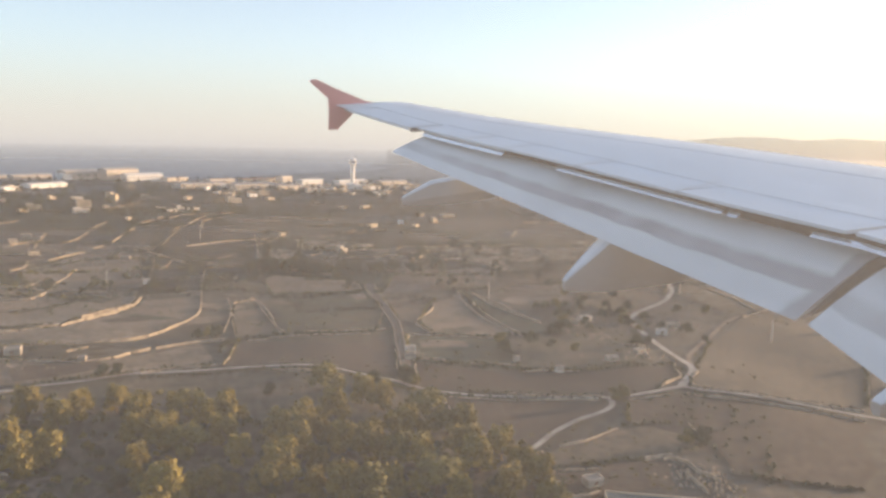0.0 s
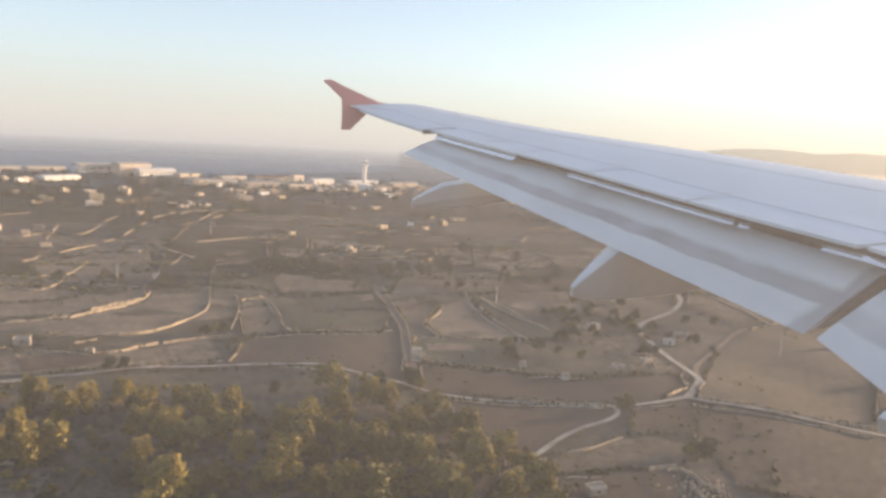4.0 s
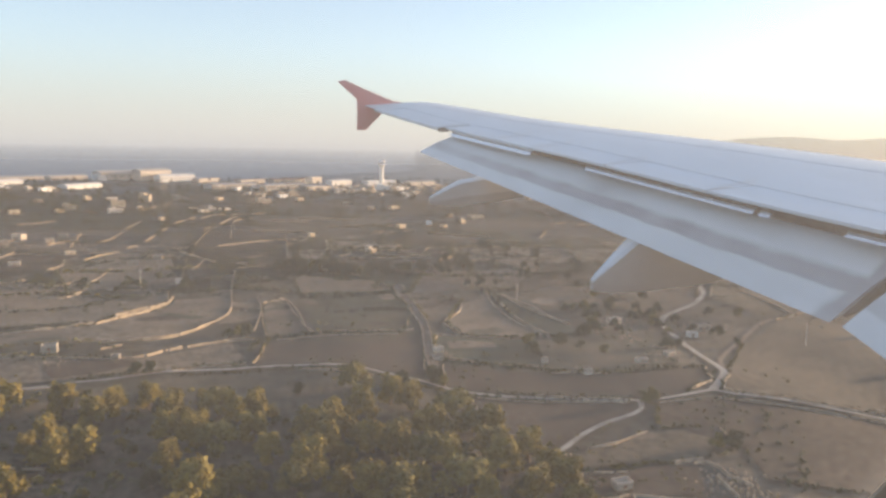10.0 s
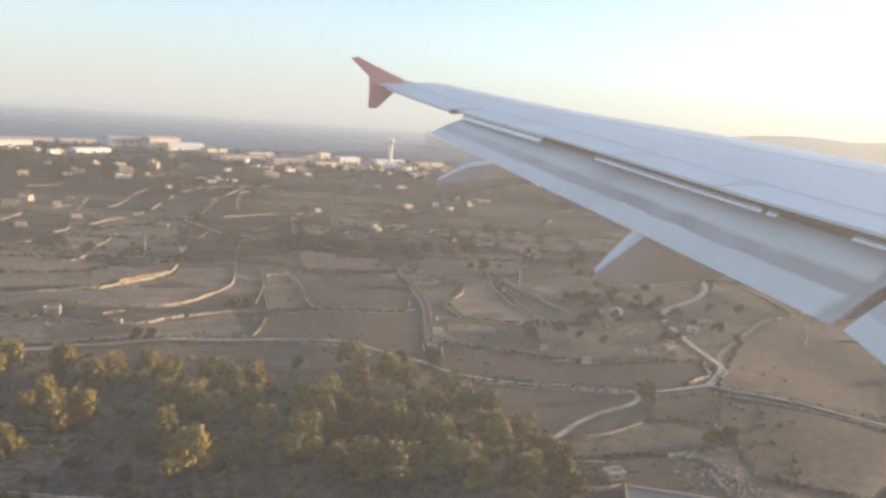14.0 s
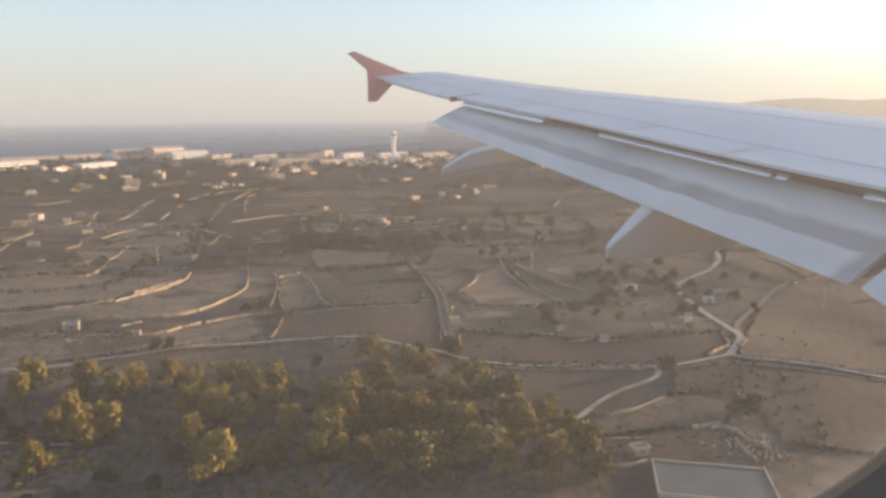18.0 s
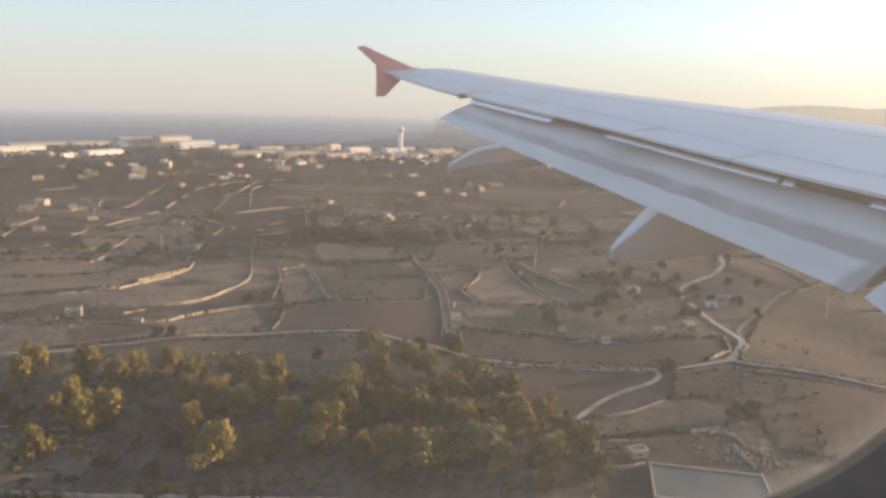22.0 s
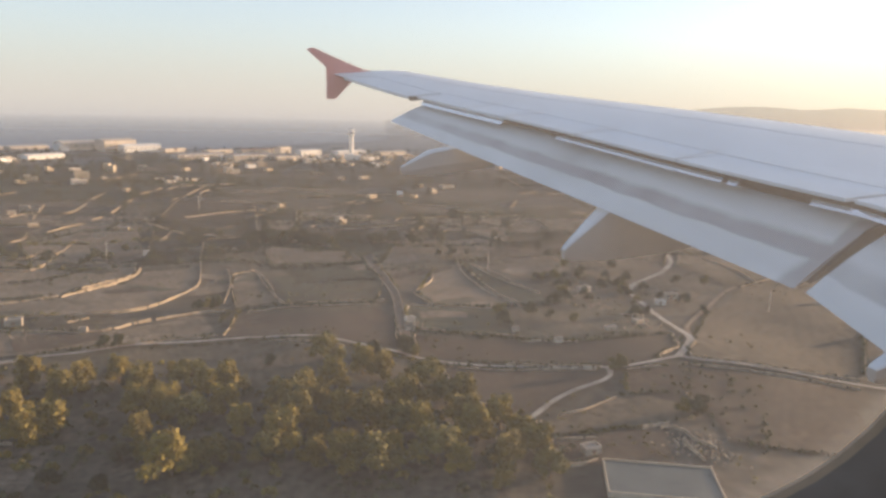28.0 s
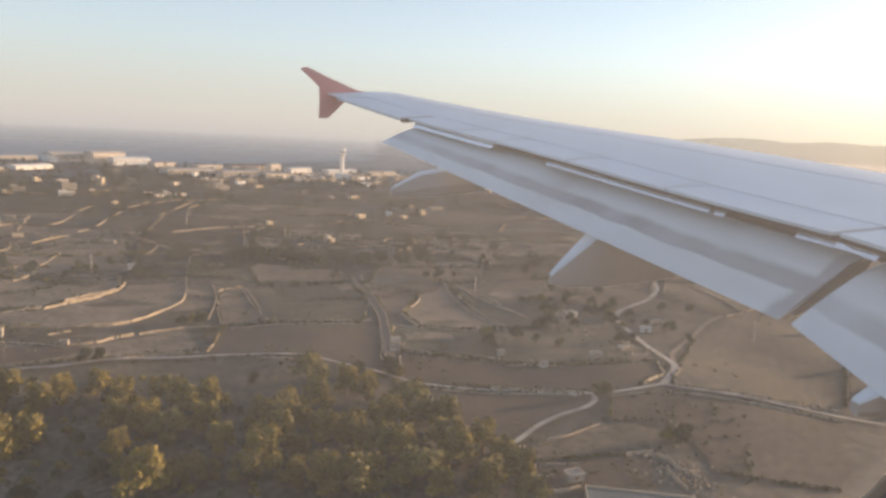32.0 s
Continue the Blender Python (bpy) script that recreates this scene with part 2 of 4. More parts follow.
def grimy_flap(m):
    """Soot along the flap by its own coordinates: a band over its middle, a dirty end and one smear across it."""
    n, l = m.node_tree.nodes, m.node_tree.links
    b = n["Principled BSDF"]
    src = b.inputs["Base Color"].links[0].from_socket
    uv, sep, geo, ns = n.new("ShaderNodeUVMap"), n.new("ShaderNodeSeparateXYZ"), n.new("ShaderNodeNewGeometry"), n.new("ShaderNodeTexNoise")
    ns.inputs["Scale"].default_value, ns.inputs["Detail"].default_value = 2.2, 7
    l.new(uv.outputs[0], sep.inputs[0])
    l.new(geo.outputs["Position"], ns.inputs[0])

    def math_node(op, a, c):
        q = n.new("ShaderNodeMath")
        q.operation = op
        for k, val in enumerate((a, c)):
            if hasattr(val, "links"):
                l.new(val, q.inputs[k])
            else:
                q.inputs[k].default_value = val
        return q.outputs[0]

    def ramp(val, a, c, lo, hi):
        q = n.new("ShaderNodeMapRange")
        l.new(val, q.inputs[0])
        for key, w in zip(("From Min", "From Max", "To Min", "To Max"), (a, c, lo, hi)):
            q.inputs[key].default_value = w
        return q.outputs[0]

    wave = math_node("MULTIPLY", math_node("SUBTRACT", ns.outputs["Fac"], 0.5), 0.10)
    v, u = math_node("ADD", sep.outputs[1], wave), math_node("ADD", sep.outputs[0], math_node("MULTIPLY", wave, 0.3))
    front, back = ramp(v, 0.40, 0.50, 0.0, 1.0), ramp(v, 0.655, 0.68, 1.0, 0.0)
    band = math_node("MULTIPLY", math_node("MULTIPLY", front, back), ramp(u, 0.5, 1.0, 1.0, 0.55))
    end = math_node("MULTIPLY", ramp(u, 0.014, 0.022, 0.9, 0.0), ramp(v, 1.2, 1.3, 1.0, 0.0))
    smear = math_node("MULTIPLY", ramp(math_node("ABSOLUTE", math_node("SUBTRACT", u, 0.45), 0.0), 0.0, 0.08, 0.6, 0.0), ramp(v, 0.5, 0.9, 1.0, 0.15))
    dirt = math_node("MAXIMUM", math_node("MAXIMUM", band, end), smear)
    # long streaks and blots inside the dirt
    dirt = math_node("MULTIPLY", dirt, ramp(ns.outputs["Fac"], 0.3, 0.7, 0.50, 0.78))
    mix = n.new("ShaderNodeMix")
    mix.data_type, mix.blend_type = "RGBA", "MIX"
    l.new(dirt, mix.inputs["Factor"])
    l.new(src, mix.inputs["A"])
    mix.inputs["B"].default_value = (0.20, 0.195, 0.20, 1)
    l.new(mix.outputs["Result"], b.inputs["Base Color"])


grimy_flap(M["flap"])


def haze_fade(m, start, end, most):
    """Haze put into the alpha: the surface fades little by little with distance."""
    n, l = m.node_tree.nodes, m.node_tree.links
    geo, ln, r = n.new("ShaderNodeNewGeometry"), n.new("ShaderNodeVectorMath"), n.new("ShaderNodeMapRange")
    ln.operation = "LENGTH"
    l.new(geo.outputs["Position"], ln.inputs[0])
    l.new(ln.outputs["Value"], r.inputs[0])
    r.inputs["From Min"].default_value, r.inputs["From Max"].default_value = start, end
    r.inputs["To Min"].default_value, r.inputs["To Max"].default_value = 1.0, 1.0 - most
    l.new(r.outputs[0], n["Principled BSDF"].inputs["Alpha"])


haze_fade(M["water"], 1100, 3900, 0.97)
haze_fade(M["soil"], 110, 1600, 0.78)
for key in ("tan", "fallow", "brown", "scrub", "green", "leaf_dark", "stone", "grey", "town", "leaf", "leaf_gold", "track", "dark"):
    haze_fade(M[key], 110, 1600, 0.86)
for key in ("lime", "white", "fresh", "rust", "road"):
    haze_fade(M[key], 280, 2200, 0.70)


def dusty_hazed_pane():
    """Old scratched acrylic: clear, with a daylight-scattering dust film that stands in for haze."""
    m = bpy.data.materials.new("dusty_hazed_acrylic")
    m.use_nodes = True
    n, l = m.node_tree.nodes, m.node_tree.links
    n.clear()
    out, mix, clear, dust = n.new("ShaderNodeOutputMaterial"), n.new("ShaderNodeMixShader"), n.new("ShaderNodeBsdfTransparent"), n.new("ShaderNodeBsdfTranslucent")
    geo, ns, r = n.new("ShaderNodeNewGeometry"), n.new("ShaderNodeTexNoise"), n.new("ShaderNodeMapRange")
    dust.inputs[0].default_value = (0.86, 0.835, 0.80, 1)
    ns.inputs["Scale"].default_value, ns.inputs["Detail"].default_value = 14, 3
    l.new(geo.outputs["Position"], ns.inputs[0])
    l.new(ns.outputs["Fac"], r.inputs[0])
    r.inputs["From Min"].default_value, r.inputs["From Max"].default_value = 0.3, 0.7
    r.inputs["To Min"].default_value, r.inputs["To Max"].default_value = 0.86, 1.14
    # thinner low down, thicker forward: the sun's glare put into the film
    tc, sep, up, fwd, add, mul = (n.new(k) for k in ("ShaderNodeTexCoord", "ShaderNodeSeparateXYZ", "ShaderNodeMapRange", "ShaderNodeMapRange", "ShaderNodeMath", "ShaderNodeMath"))
    l.new(tc.outputs["Object"], sep.inputs[0])
    l.new(sep.outputs[2], up.inputs[0])
    l.new(sep.outputs[0], fwd.inputs[0])
    for q, vals in ((up, (0.785, 0.840, 0.061, 0.150)), (fwd, (-4.24, -4.09, 0.0, 0.056))):
        for key, val in zip(("From Min", "From Max", "To Min", "To Max"), vals):
            q.inputs[key].default_value = val
    # rim's soft glow put in as thicker film: distance from the rounded edge
    off, ab, sub, mx, ln, edge, more = (n.new(k) for k in ("ShaderNodeVectorMath", "ShaderNodeVectorMath", "ShaderNodeVectorMath", "ShaderNodeVectorMath", "ShaderNodeVectorMath", "ShaderNodeMapRange", "ShaderNodeMath"))
    for q, op, val in ((off, "SUBTRACT", (-4.1855, 1.8145, 0.89835)), (ab, "ABSOLUTE", None), (sub, "SUBTRACT", (0.0545, 1.0, 0.07865)), (mx, "MAXIMUM", (0, 0, 0)), (ln, "LENGTH", None)):
        q.operation = op
        if val:
            q.inputs[1].default_value = val
    l.new(tc.outputs["Object"], off.inputs[0])
    for a, c in ((off, ab), (ab, sub), (sub, mx), (mx, ln)):
        l.new(a.outputs[0], c.inputs[0])
    edge.interpolation_type = "SMOOTHSTEP"
    for key, val in zip(("From Min", "From Max", "To Min", "To Max"), (0.0555, 0.0610, 0.0, 0.07)):
        edge.inputs[key].default_value = val
    l.new(ln.outputs["Value"], edge.inputs[0])
    l.new(edge.outputs[0], more.inputs[1])
    add.operation, mul.operation, more.operation = "ADD", "MULTIPLY", "ADD"
    l.new(up.outputs[0], add.inputs[0])
    l.new(fwd.outputs[0], add.inputs[1])
    l.new(add.outputs[0], mul.inputs[0])
    l.new(r.outputs[0], mul.inputs[1])
    l.new(mul.outputs[0], more.inputs[0])
    l.new(more.outputs[0], mix.inputs[0])
    l.new(clear.outputs[0], mix.inputs[1])
    l.new(dust.outputs[0], mix.inputs[2])
    l.new(mix.outputs[0], out.inputs[0])
    return m


M["pane"] = dusty_hazed_pane()


# ---- builders ----
def mesh(name, verts, faces, mat, smooth=False):
    me = bpy.data.meshes.new(name)
    me.from_pydata([tuple(v) for v in verts], [], faces)
    me.materials.append(M[mat])
    if smooth:
        me.shade_smooth()
    me.update()
    return me


def part(name, me, parent=None, label="", at=None):
    ob = new(name, me)
    if parent is not None:
        ob.parent = parent
    if at is not None:
        ob.matrix_basis = at
    return tagged(ob, label)


def thing(name, label, category, at=None, group="", kind=""):
    ob = new(name)
    ob.empty_display_size = 0.5
    if at is not None:
        ob.matrix_basis = at
    return tagged(ob, label, category, group, kind)


def boxes(items):
    """Verts and faces of boxes (x0, x1, y0, y1, z0, z1)."""
    v, f = [], []
    for x0, x1, y0, y1, z0, z1 in items:
        k = len(v)
        v += [(x0, y0, z0), (x1, y0, z0), (x1, y1, z0), (x0, y1, z0), (x0, y0, z1), (x1, y0, z1), (x1, y1, z1), (x0, y1, z1)]
        f += [tuple(k + i for i in q) for q in ((3, 2, 1, 0), (4, 5, 6, 7), (0, 1, 5, 4), (1, 2, 6, 5), (2, 3, 7, 6), (3, 0, 4, 7))]
    return v, f


def smooth_line(pts, step=4.0):
    """A Catmull-Rom line through pts, about one point every step metres."""
    p = [Vector((*q, 0)) for q in pts]
    p = [2 * p[0] - p[1]] + p + [2 * p[-1] - p[-2]]
    out = []
    for a, b, c, d in zip(p, p[1:], p[2:], p[3:]):
        n = max(1, int((c - b).length / step))
        for i in range(n):
            t = i / n
            out.append(0.5 * (2 * b + (c - a) * t + (2 * a - 5 * b + 4 * c - d) * t * t + (3 * b - a - 3 * c + d) * t ** 3))
    return out + [p[-2]]


rnd = random.Random(7)


# ---- terrain and sea ----
from mathutils.geometry import delaunay_2d_cdt


def coast(x):
    """How far ahead the shore lies."""
    return 1520 + 0.30 * x + 80 * math.sin(x / 240.0 + 0.6) + 30 * math.sin(x / 77.0) + 2300 / (1 + math.exp(-(x - 470) / 85.0))


def land(x, y):
    d = coast(x) - y
    z = -9.0 if d < -60 else (-9.0 + 9.0 * min(1.0, max(0.0, (d + 60) / 90.0)))
    far = min(1.0, max(0.0, (math.hypot(x, y) - 420) / 700.0))
    z += far * 5.0 * noise.noise((x / 420.0, y / 420.0, 0.3))
    # gentle swells and old terraces of the valley floor
    near = min(1.0, max(0.0, (math.hypot(x, y) - 90) / 60.0)) * min(1.0, max(0.0, (d + 20) / 120.0))
    z += near * (3.2 * noise.noise((x / 105.0, y / 120.0, 6.1)) + 1.0 * noise.noise((x / 38.0, y / 44.0, 2.7)))
    z += 30 * math.exp(-((x - 560) / 260.0) ** 2 - ((y - 2300) / 300.0) ** 2) * (0.8 + 0.4 * noise.noise((x / 120.0, y / 150.0, 4)))
    a = math.atan2(x, y)
    ridge = 1 / (1 + math.exp(-(a - 0.49) / 0.05))
    r = math.hypot(x, y)
    z += ridge * 128 * math.exp(-((r - 3700) / 650.0) ** 2) * (0.93 + 0.16 * noise.noise((a * 14, 0.2, 1)) + 0.05 * noise.noise((a * 60, 0.7, 1)))
    return z


radii = [20.0]
while radii[-1] < 4930:
    radii.append(radii[-1] * 1.032)
radii[-1] = 4930.0
COLS = 300
gv, gf = [(0, 0, 0)], []
for r in radii:
    for i in range(COLS):
        a = 2 * math.pi * i / COLS
        x, y = r * math.sin(a), r * math.cos(a)
        gv.append((x, y, land(x, y)))
for i in range(COLS):
    gf.append((0, 1 + (i + 1) % COLS, 1 + i))
for k in range(len(radii) - 1):
    for i in range(COLS):
        a, b = 1 + k * COLS + i, 1 + k * COLS + (i + 1) % COLS
        if any(coast(gv[q][0]) - gv[q][1] > -150 for q in (a, b, b + COLS, a + COLS)):
            gf.append((a, b, b + COLS, a + COLS))
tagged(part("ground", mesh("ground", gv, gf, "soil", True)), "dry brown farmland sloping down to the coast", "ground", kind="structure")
sv = [(0, 0, -4)] + [(4950 * math.sin(i * math.pi / 60), 4950 * math.cos(i * math.pi / 60), -4) for i in range(120)]
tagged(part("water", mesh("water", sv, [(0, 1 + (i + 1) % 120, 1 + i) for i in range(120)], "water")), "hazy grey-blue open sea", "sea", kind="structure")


# ---- fields ----
def field(pts, mat, z, label):
    """A patch of land with uneven edges, a little proud of the ground."""
    c = Vector((sum(p[0] for p in pts) / len(pts), sum(p[1] for p in pts) / len(pts)))
    ring = []
    for a, b in zip(pts, pts[1:] + pts[:1]):
        n = max(2, int(math.dist(a, b) / 6))
        for i in range(n):
            x, y = a[0] + (b[0] - a[0]) * i / n, a[1] + (b[1] - a[1]) * i / n
            w = min(2.5, 0.012 * c.length)
            ring.append((x + w * noise.noise((x / 15, y / 15, 3)), y + w * noise.noise((x / 15, y / 15, 9))))
    # inner points let the field follow the swells of the ground
    step = max(7.0, 0.022 * c.length)
    xs, ys = [p[0] for p in ring], [p[1] for p in ring]
    inner = [(min(xs) + step * (i + 0.5 * (j % 2)), min(ys) + step * j) for j in range(1, int((max(ys) - min(ys)) / step) + 1) for i in range(int((max(xs) - min(xs)) / step) + 1)]
    n = len(ring)
    flat, _, faces, *_ = delaunay_2d_cdt([Vector(p) for p in ring + inner], [(i, (i + 1) % n) for i in range(n)], [], 1, 0.01)
    v = [(p.x, p.y, z + land(p.x, p.y)) for p in flat]
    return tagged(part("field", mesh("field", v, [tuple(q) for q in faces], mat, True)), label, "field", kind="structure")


FIELD_NAMES = dict(fallow="bare brown fallow field", tan="dry pale stubble field", brown="bare ploughed brown field", scrub="dark scrubby fallow plot", green="dull green crop field")
FIELDS = []


def plot(mat, *pts):
    """A named field of the valley, each a little above the one laid before it."""
    field(list(pts), mat, 0.30 + 0.009 * len(FIELDS), FIELD_NAMES[mat])
    FIELDS.append((mat, list(pts)))


plot("tan", (-159, 352), (-98, 360), (-72, 402), (-71, 428), (-43, 450), (-39, 385), (-59, 340), (-87, 330), (-148, 325))
plot("brown", (-75, 466), (-46, 483), (-10, 481), (-18, 669), (-85, 696), (-87, 575))
plot("tan", (-199, 447), (-162, 462), (-124, 451), (-78, 441), (-75, 411), (-100, 368), (-162, 359))
plot("tan", (-126, 274), (-141, 309), (-108, 311), (-73, 301), (-33, 326), (-23, 297), (-53, 289), (-84, 280))
plot("brown", (-22, 293), (-16, 328), (44, 330), (51, 309), (46, 269), (15, 287))
plot("tan", (-23, 407), (-12, 418), (1, 345), (-18, 336))
plot("green", (-3, 419), (50, 425), (55, 375), (45, 335), (5, 336))
plot("scrub", (5, 350), (48, 356), (52, 337), (5, 336))
plot("tan", (58, 421), (88, 401), (79, 371), (67, 353), (61, 356), (60, 393))
plot("tan", (89, 401), (106, 420), (102, 363), (114, 321), (72, 328), (69, 353))
plot("green", (108, 424), (113, 412), (130, 343), (128, 324), (115, 323), (106, 366))
plot("green", (59, 326), (101, 319), (98, 278), (69, 286), (53, 293))
plot("scrub", (101, 314), (165, 313), (155, 276), (131, 270), (97, 276))
plot("brown", (54, 283), (96, 272), (129, 265), (163, 269), (157, 254), (137, 240), (118, 237), (67, 252), (51, 260))
plot("fallow", (171, 265), (205, 306), (245, 343), (296, 366), (302, 316), (209, 214), (169, 232), (154, 241))
plot("brown", (58, 249), (115, 235), (111, 228), (88, 214), (71, 200), (60, 224))
plot("fallow", (71, 194), (84, 200), (110, 211), (133, 209), (131, 194), (116, 188), (101, 187), (81, 188))
plot("brown", (122, 232), (146, 235), (201, 205), (159, 159), (127, 172), (133, 193), (115, 214))
plot("brown", (65, 182), (100, 185), (114, 185), (104, 169), (85, 170), (70, 170))
plot("scrub", (-123, 267), (-83, 275), (-52, 283), (-3, 285), (27, 272), (47, 256), (57, 245), (60, 224), (70, 197), (69, 175), (63, 150), (-85, 175))
plot("tan", (-101, 213), (-60, 207), (-61, 171), (-85, 175))
plot("tan", (-3, 479), (47, 462), (51, 437), (-3, 428), (-8, 463))
plot("tan", (-159, 506), (-137, 578), (-100, 577), (-79, 467), (-111, 449), (-133, 439))
plot("tan", (70, 679), (118, 678), (108, 607), (62, 604))
plot("brown", (-214, 533), (-206, 572), (-165, 576), (-163, 506), (-187, 462))
plot("tan", (135, 587), (211, 596), (201, 504), (147, 496), (118, 529))
plot("fallow", (174, 416), (227, 441), (263, 453), (228, 392), (189, 358), (176, 373))
plot("fallow", (306, 508), (310, 427), (281, 355), (242, 349), (237, 391))
# patchwork of small far fields
grid = {}
for j in range(16):
    y = 432 * 1.075 ** j
    for i in range(-9, 14):
        grid[i, j] = ((i + 0.35 * rnd.uniform(-1, 1) + 0.3 * (j % 2)) * y * 0.105, y + 0.022 * y * rnd.uniform(-1, 1))
for j in range(15):
    for i in range(-9, 13):
        if rnd.random() < 0.86:
            q = [grid[i, j], grid[i + 1, j], grid[i + 1, j + 1], grid[i, j + 1]]
            mat = rnd.choice(("tan", "tan", "tan", "brown", "scrub", "scrub", "green"))
            field(q, mat, 0.25, FIELD_NAMES[mat])


# ---- roads ----
def road(pts, width, mat, name, label, z=0.14):
    line = smooth_line(pts, 3.0)
    v, f = [], []
    for i, p in enumerate(line):
        d = (line[min(i + 1, len(line) - 1)] - line[max(i - 1, 0)]).normalized()
        s = Vector((-d.y, d.x, 0))
        for k in (-1, 1):
            w = width * 0.5 * (1 + 0.22 * noise.noise((p.x / 7, p.y / 7, k)))
            q = p + s * k * w
            v.append((q.x, q.y, z + land(q.x, q.y)))
        if i:
            a = 2 * i
            f.append((a - 2, a - 1, a + 1, a))
    return tagged(part(name, mesh(name, v, f, mat)), label, "road", kind="structure")


road([(-126, 268), (-114, 272), (-103, 272), (-94, 274), (-84, 278), (-70, 281), (-53, 288), (-30, 290), (-16, 290), (-3, 288), (15, 285), (28, 276), (42, 266), (53, 256), (67, 250), (87, 245), (106, 239), (118, 236)], 1.8, "road", "road", "narrow pale dusty country lane", 0.66)
road([(118, 236), (116, 230), (111, 225), (97, 219), (87, 212), (81, 206), (75, 200), (67, 194)], 2.0, "road", "road", "narrow pale dusty country lane", 0.66)
road([(118, 236), (126, 236), (139, 239), (150, 242)], 2.0, "road", "road", "narrow pale dusty country lane", 0.66)
road([(150, 242), (159, 252), (167, 262), (169, 273), (171, 289), (173, 305), (177, 326), (182, 345), (190, 358), (207, 371), (221, 382), (239, 405), (254, 436), (264, 457), (294, 499), (359, 562), (469, 652)], 3.0, "road", "road", "narrow pale dusty country lane", 0.66)
road([(150, 242), (156, 237), (168, 231), (179, 225), (194, 216), (215, 202)], 2.0, "road", "road", "narrow pale dusty country lane", 0.66)
road([(56, 449), (56, 407), (57, 368), (57, 346), (54, 318), (52, 297), (50, 279), (46, 263)], 4.2, "track", "road", "unpaved dirt farm track", 0.62)
road([(169, 266), (176, 280), (189, 295), (206, 311), (229, 334), (245, 345)], 2.2, "track", "road", "unpaved dirt farm track", 0.62)
road([(-320, 810), (-260, 826), (-185, 845), (-96, 906)], 2.6, "track", "road", "unpaved dirt farm track", 0.62)
for x0, y0, x1, y1 in ((-430, 1318, -335, 1308), (-312, 1306, -190, 1292), (-140, 1240, 60, 1225), (60, 1262, 230, 1240)):
    road([(x0, y0), ((x0 + x1) / 2, (y0 + y1) / 2 + 3), (x1, y1)], 7.0, "road", "road", "pale sunlit airfield service road", 0.7)


# ---- dry-stone walls ----
def stone_wall(pts, height=1.3, thick=0.7, label="rough limestone dry-stone field wall"):
    line = smooth_line(pts, 1.1)
    items_v, items_f = [], []
    for a, b in zip(line, line[1:]):
        worn = 0.5 + 0.5 * noise.noise((a.x / 9.0, a.y / 9.0, height * 7)) + 0.35 * noise.noise((a.x / 2.6, a.y / 2.6, 3.3))
        if rnd.random() < 0.05 or worn < 0.16:      # fallen gaps
            continue
        d = (b - a)
        s = Vector((-d.y, d.x, 0)).normalized()
        h0, t0 = height * min(1.1, 0.45 + 0.85 * worn) * rnd.uniform(0.75, 1.12), thick * rnd.uniform(0.7, 1.2) / 2
        k = len(items_v)
        z = land(a.x, a.y) + 0.3
        for p in (a - d * 0.03, b + d * 0.03):
            for o, hh in ((-t0, -0.6), (t0, -0.6), (t0 * 0.7, h0 * rnd.uniform(0.9, 1.08)), (-t0 * 0.7, h0 * rnd.uniform(0.9, 1.08))):
                q = p + s * o
                items_v.append((q.x, q.y, z + hh))
        items_f += [tuple(k + i for i in q) for q in ((0, 3, 2, 1), (4, 5, 6, 7), (0, 1, 5, 4), (1, 2, 6, 5), (2, 3, 7, 6), (3, 0, 4, 7))]
    return tagged(part("stone_wall", mesh("stone_wall", items_v, items_f, "stone")), label, "wall", "field walls")


def bank(*pts):
    """A sunlit retaining wall of a terrace."""
    stone_wall(list(pts), 1.25 if pts[0][1] < 430 else 0.9, 0.6, "sunlit limestone terrace wall")


def low_wall(*pts):
    stone_wall(list(pts), 0.95, 0.5)


bank((-127, 310), (-121, 313), (-112, 316))
bank((-157, 348), (-144, 351), (-131, 352), (-115, 356), (-99, 364), (-89, 376), (-79, 395), (-74, 409), (-73, 426))
bank((-87, 328), (-74, 331), (-59, 338), (-48, 356), (-42, 368), (-39, 385), (-40, 409), (-44, 453), (-45, 487))
bank((-84, 317), (-77, 323))
low_wall((-73, 304), (-65, 307), (-58, 315), (-47, 323), (-33, 330), (-23, 331))
bank((-194, 449), (-184, 454), (-174, 460), (-165, 470))
bank((-144, 426), (-130, 429), (-125, 447))
bank((-144, 453), (-137, 467))
bank((-128, 464), (-126, 483), (-126, 509))
bank((-164, 507), (-160, 520), (-165, 544))
bank((-207, 488), (-205, 510), (-208, 542), (-209, 579))
bank((-153, 547), (-146, 567), (-138, 583))
bank((-167, 632), (-160, 650), (-159, 687))
bank((-164, 718), (-159, 765))
bank((-128, 626), (-127, 658), (-126, 712))
bank((-136, 599), (-131, 611))
low_wall((-73, 498), (-71, 519), (-71, 545))
low_wall((-24, 345), (-23, 376), (-24, 400), (-27, 421))
low_wall((-14, 421), (-9, 411), (-3, 379), (0, 351), (4, 335))
low_wall((53, 443), (54, 404), (55, 367), (55, 345), (52, 316), (50, 295), (48, 277))
low_wall((59, 449), (59, 409), (59, 370), (59, 348), (56, 319), (54, 298))
low_wall((108, 428), (102, 392), (103, 367), (106, 347), (111, 332), (115, 321))
low_wall((113, 412), (115, 390), (120, 370), (125, 357), (131, 345))
low_wall((67, 350), (69, 339), (71, 327))
low_wall((86, 395), (81, 376), (69, 355))
low_wall((62, 599), (68, 648), (74, 678))
low_wall((65, 568), (75, 592))
low_wall((95, 522), (109, 542), (118, 569))
low_wall((91, 564), (102, 592))
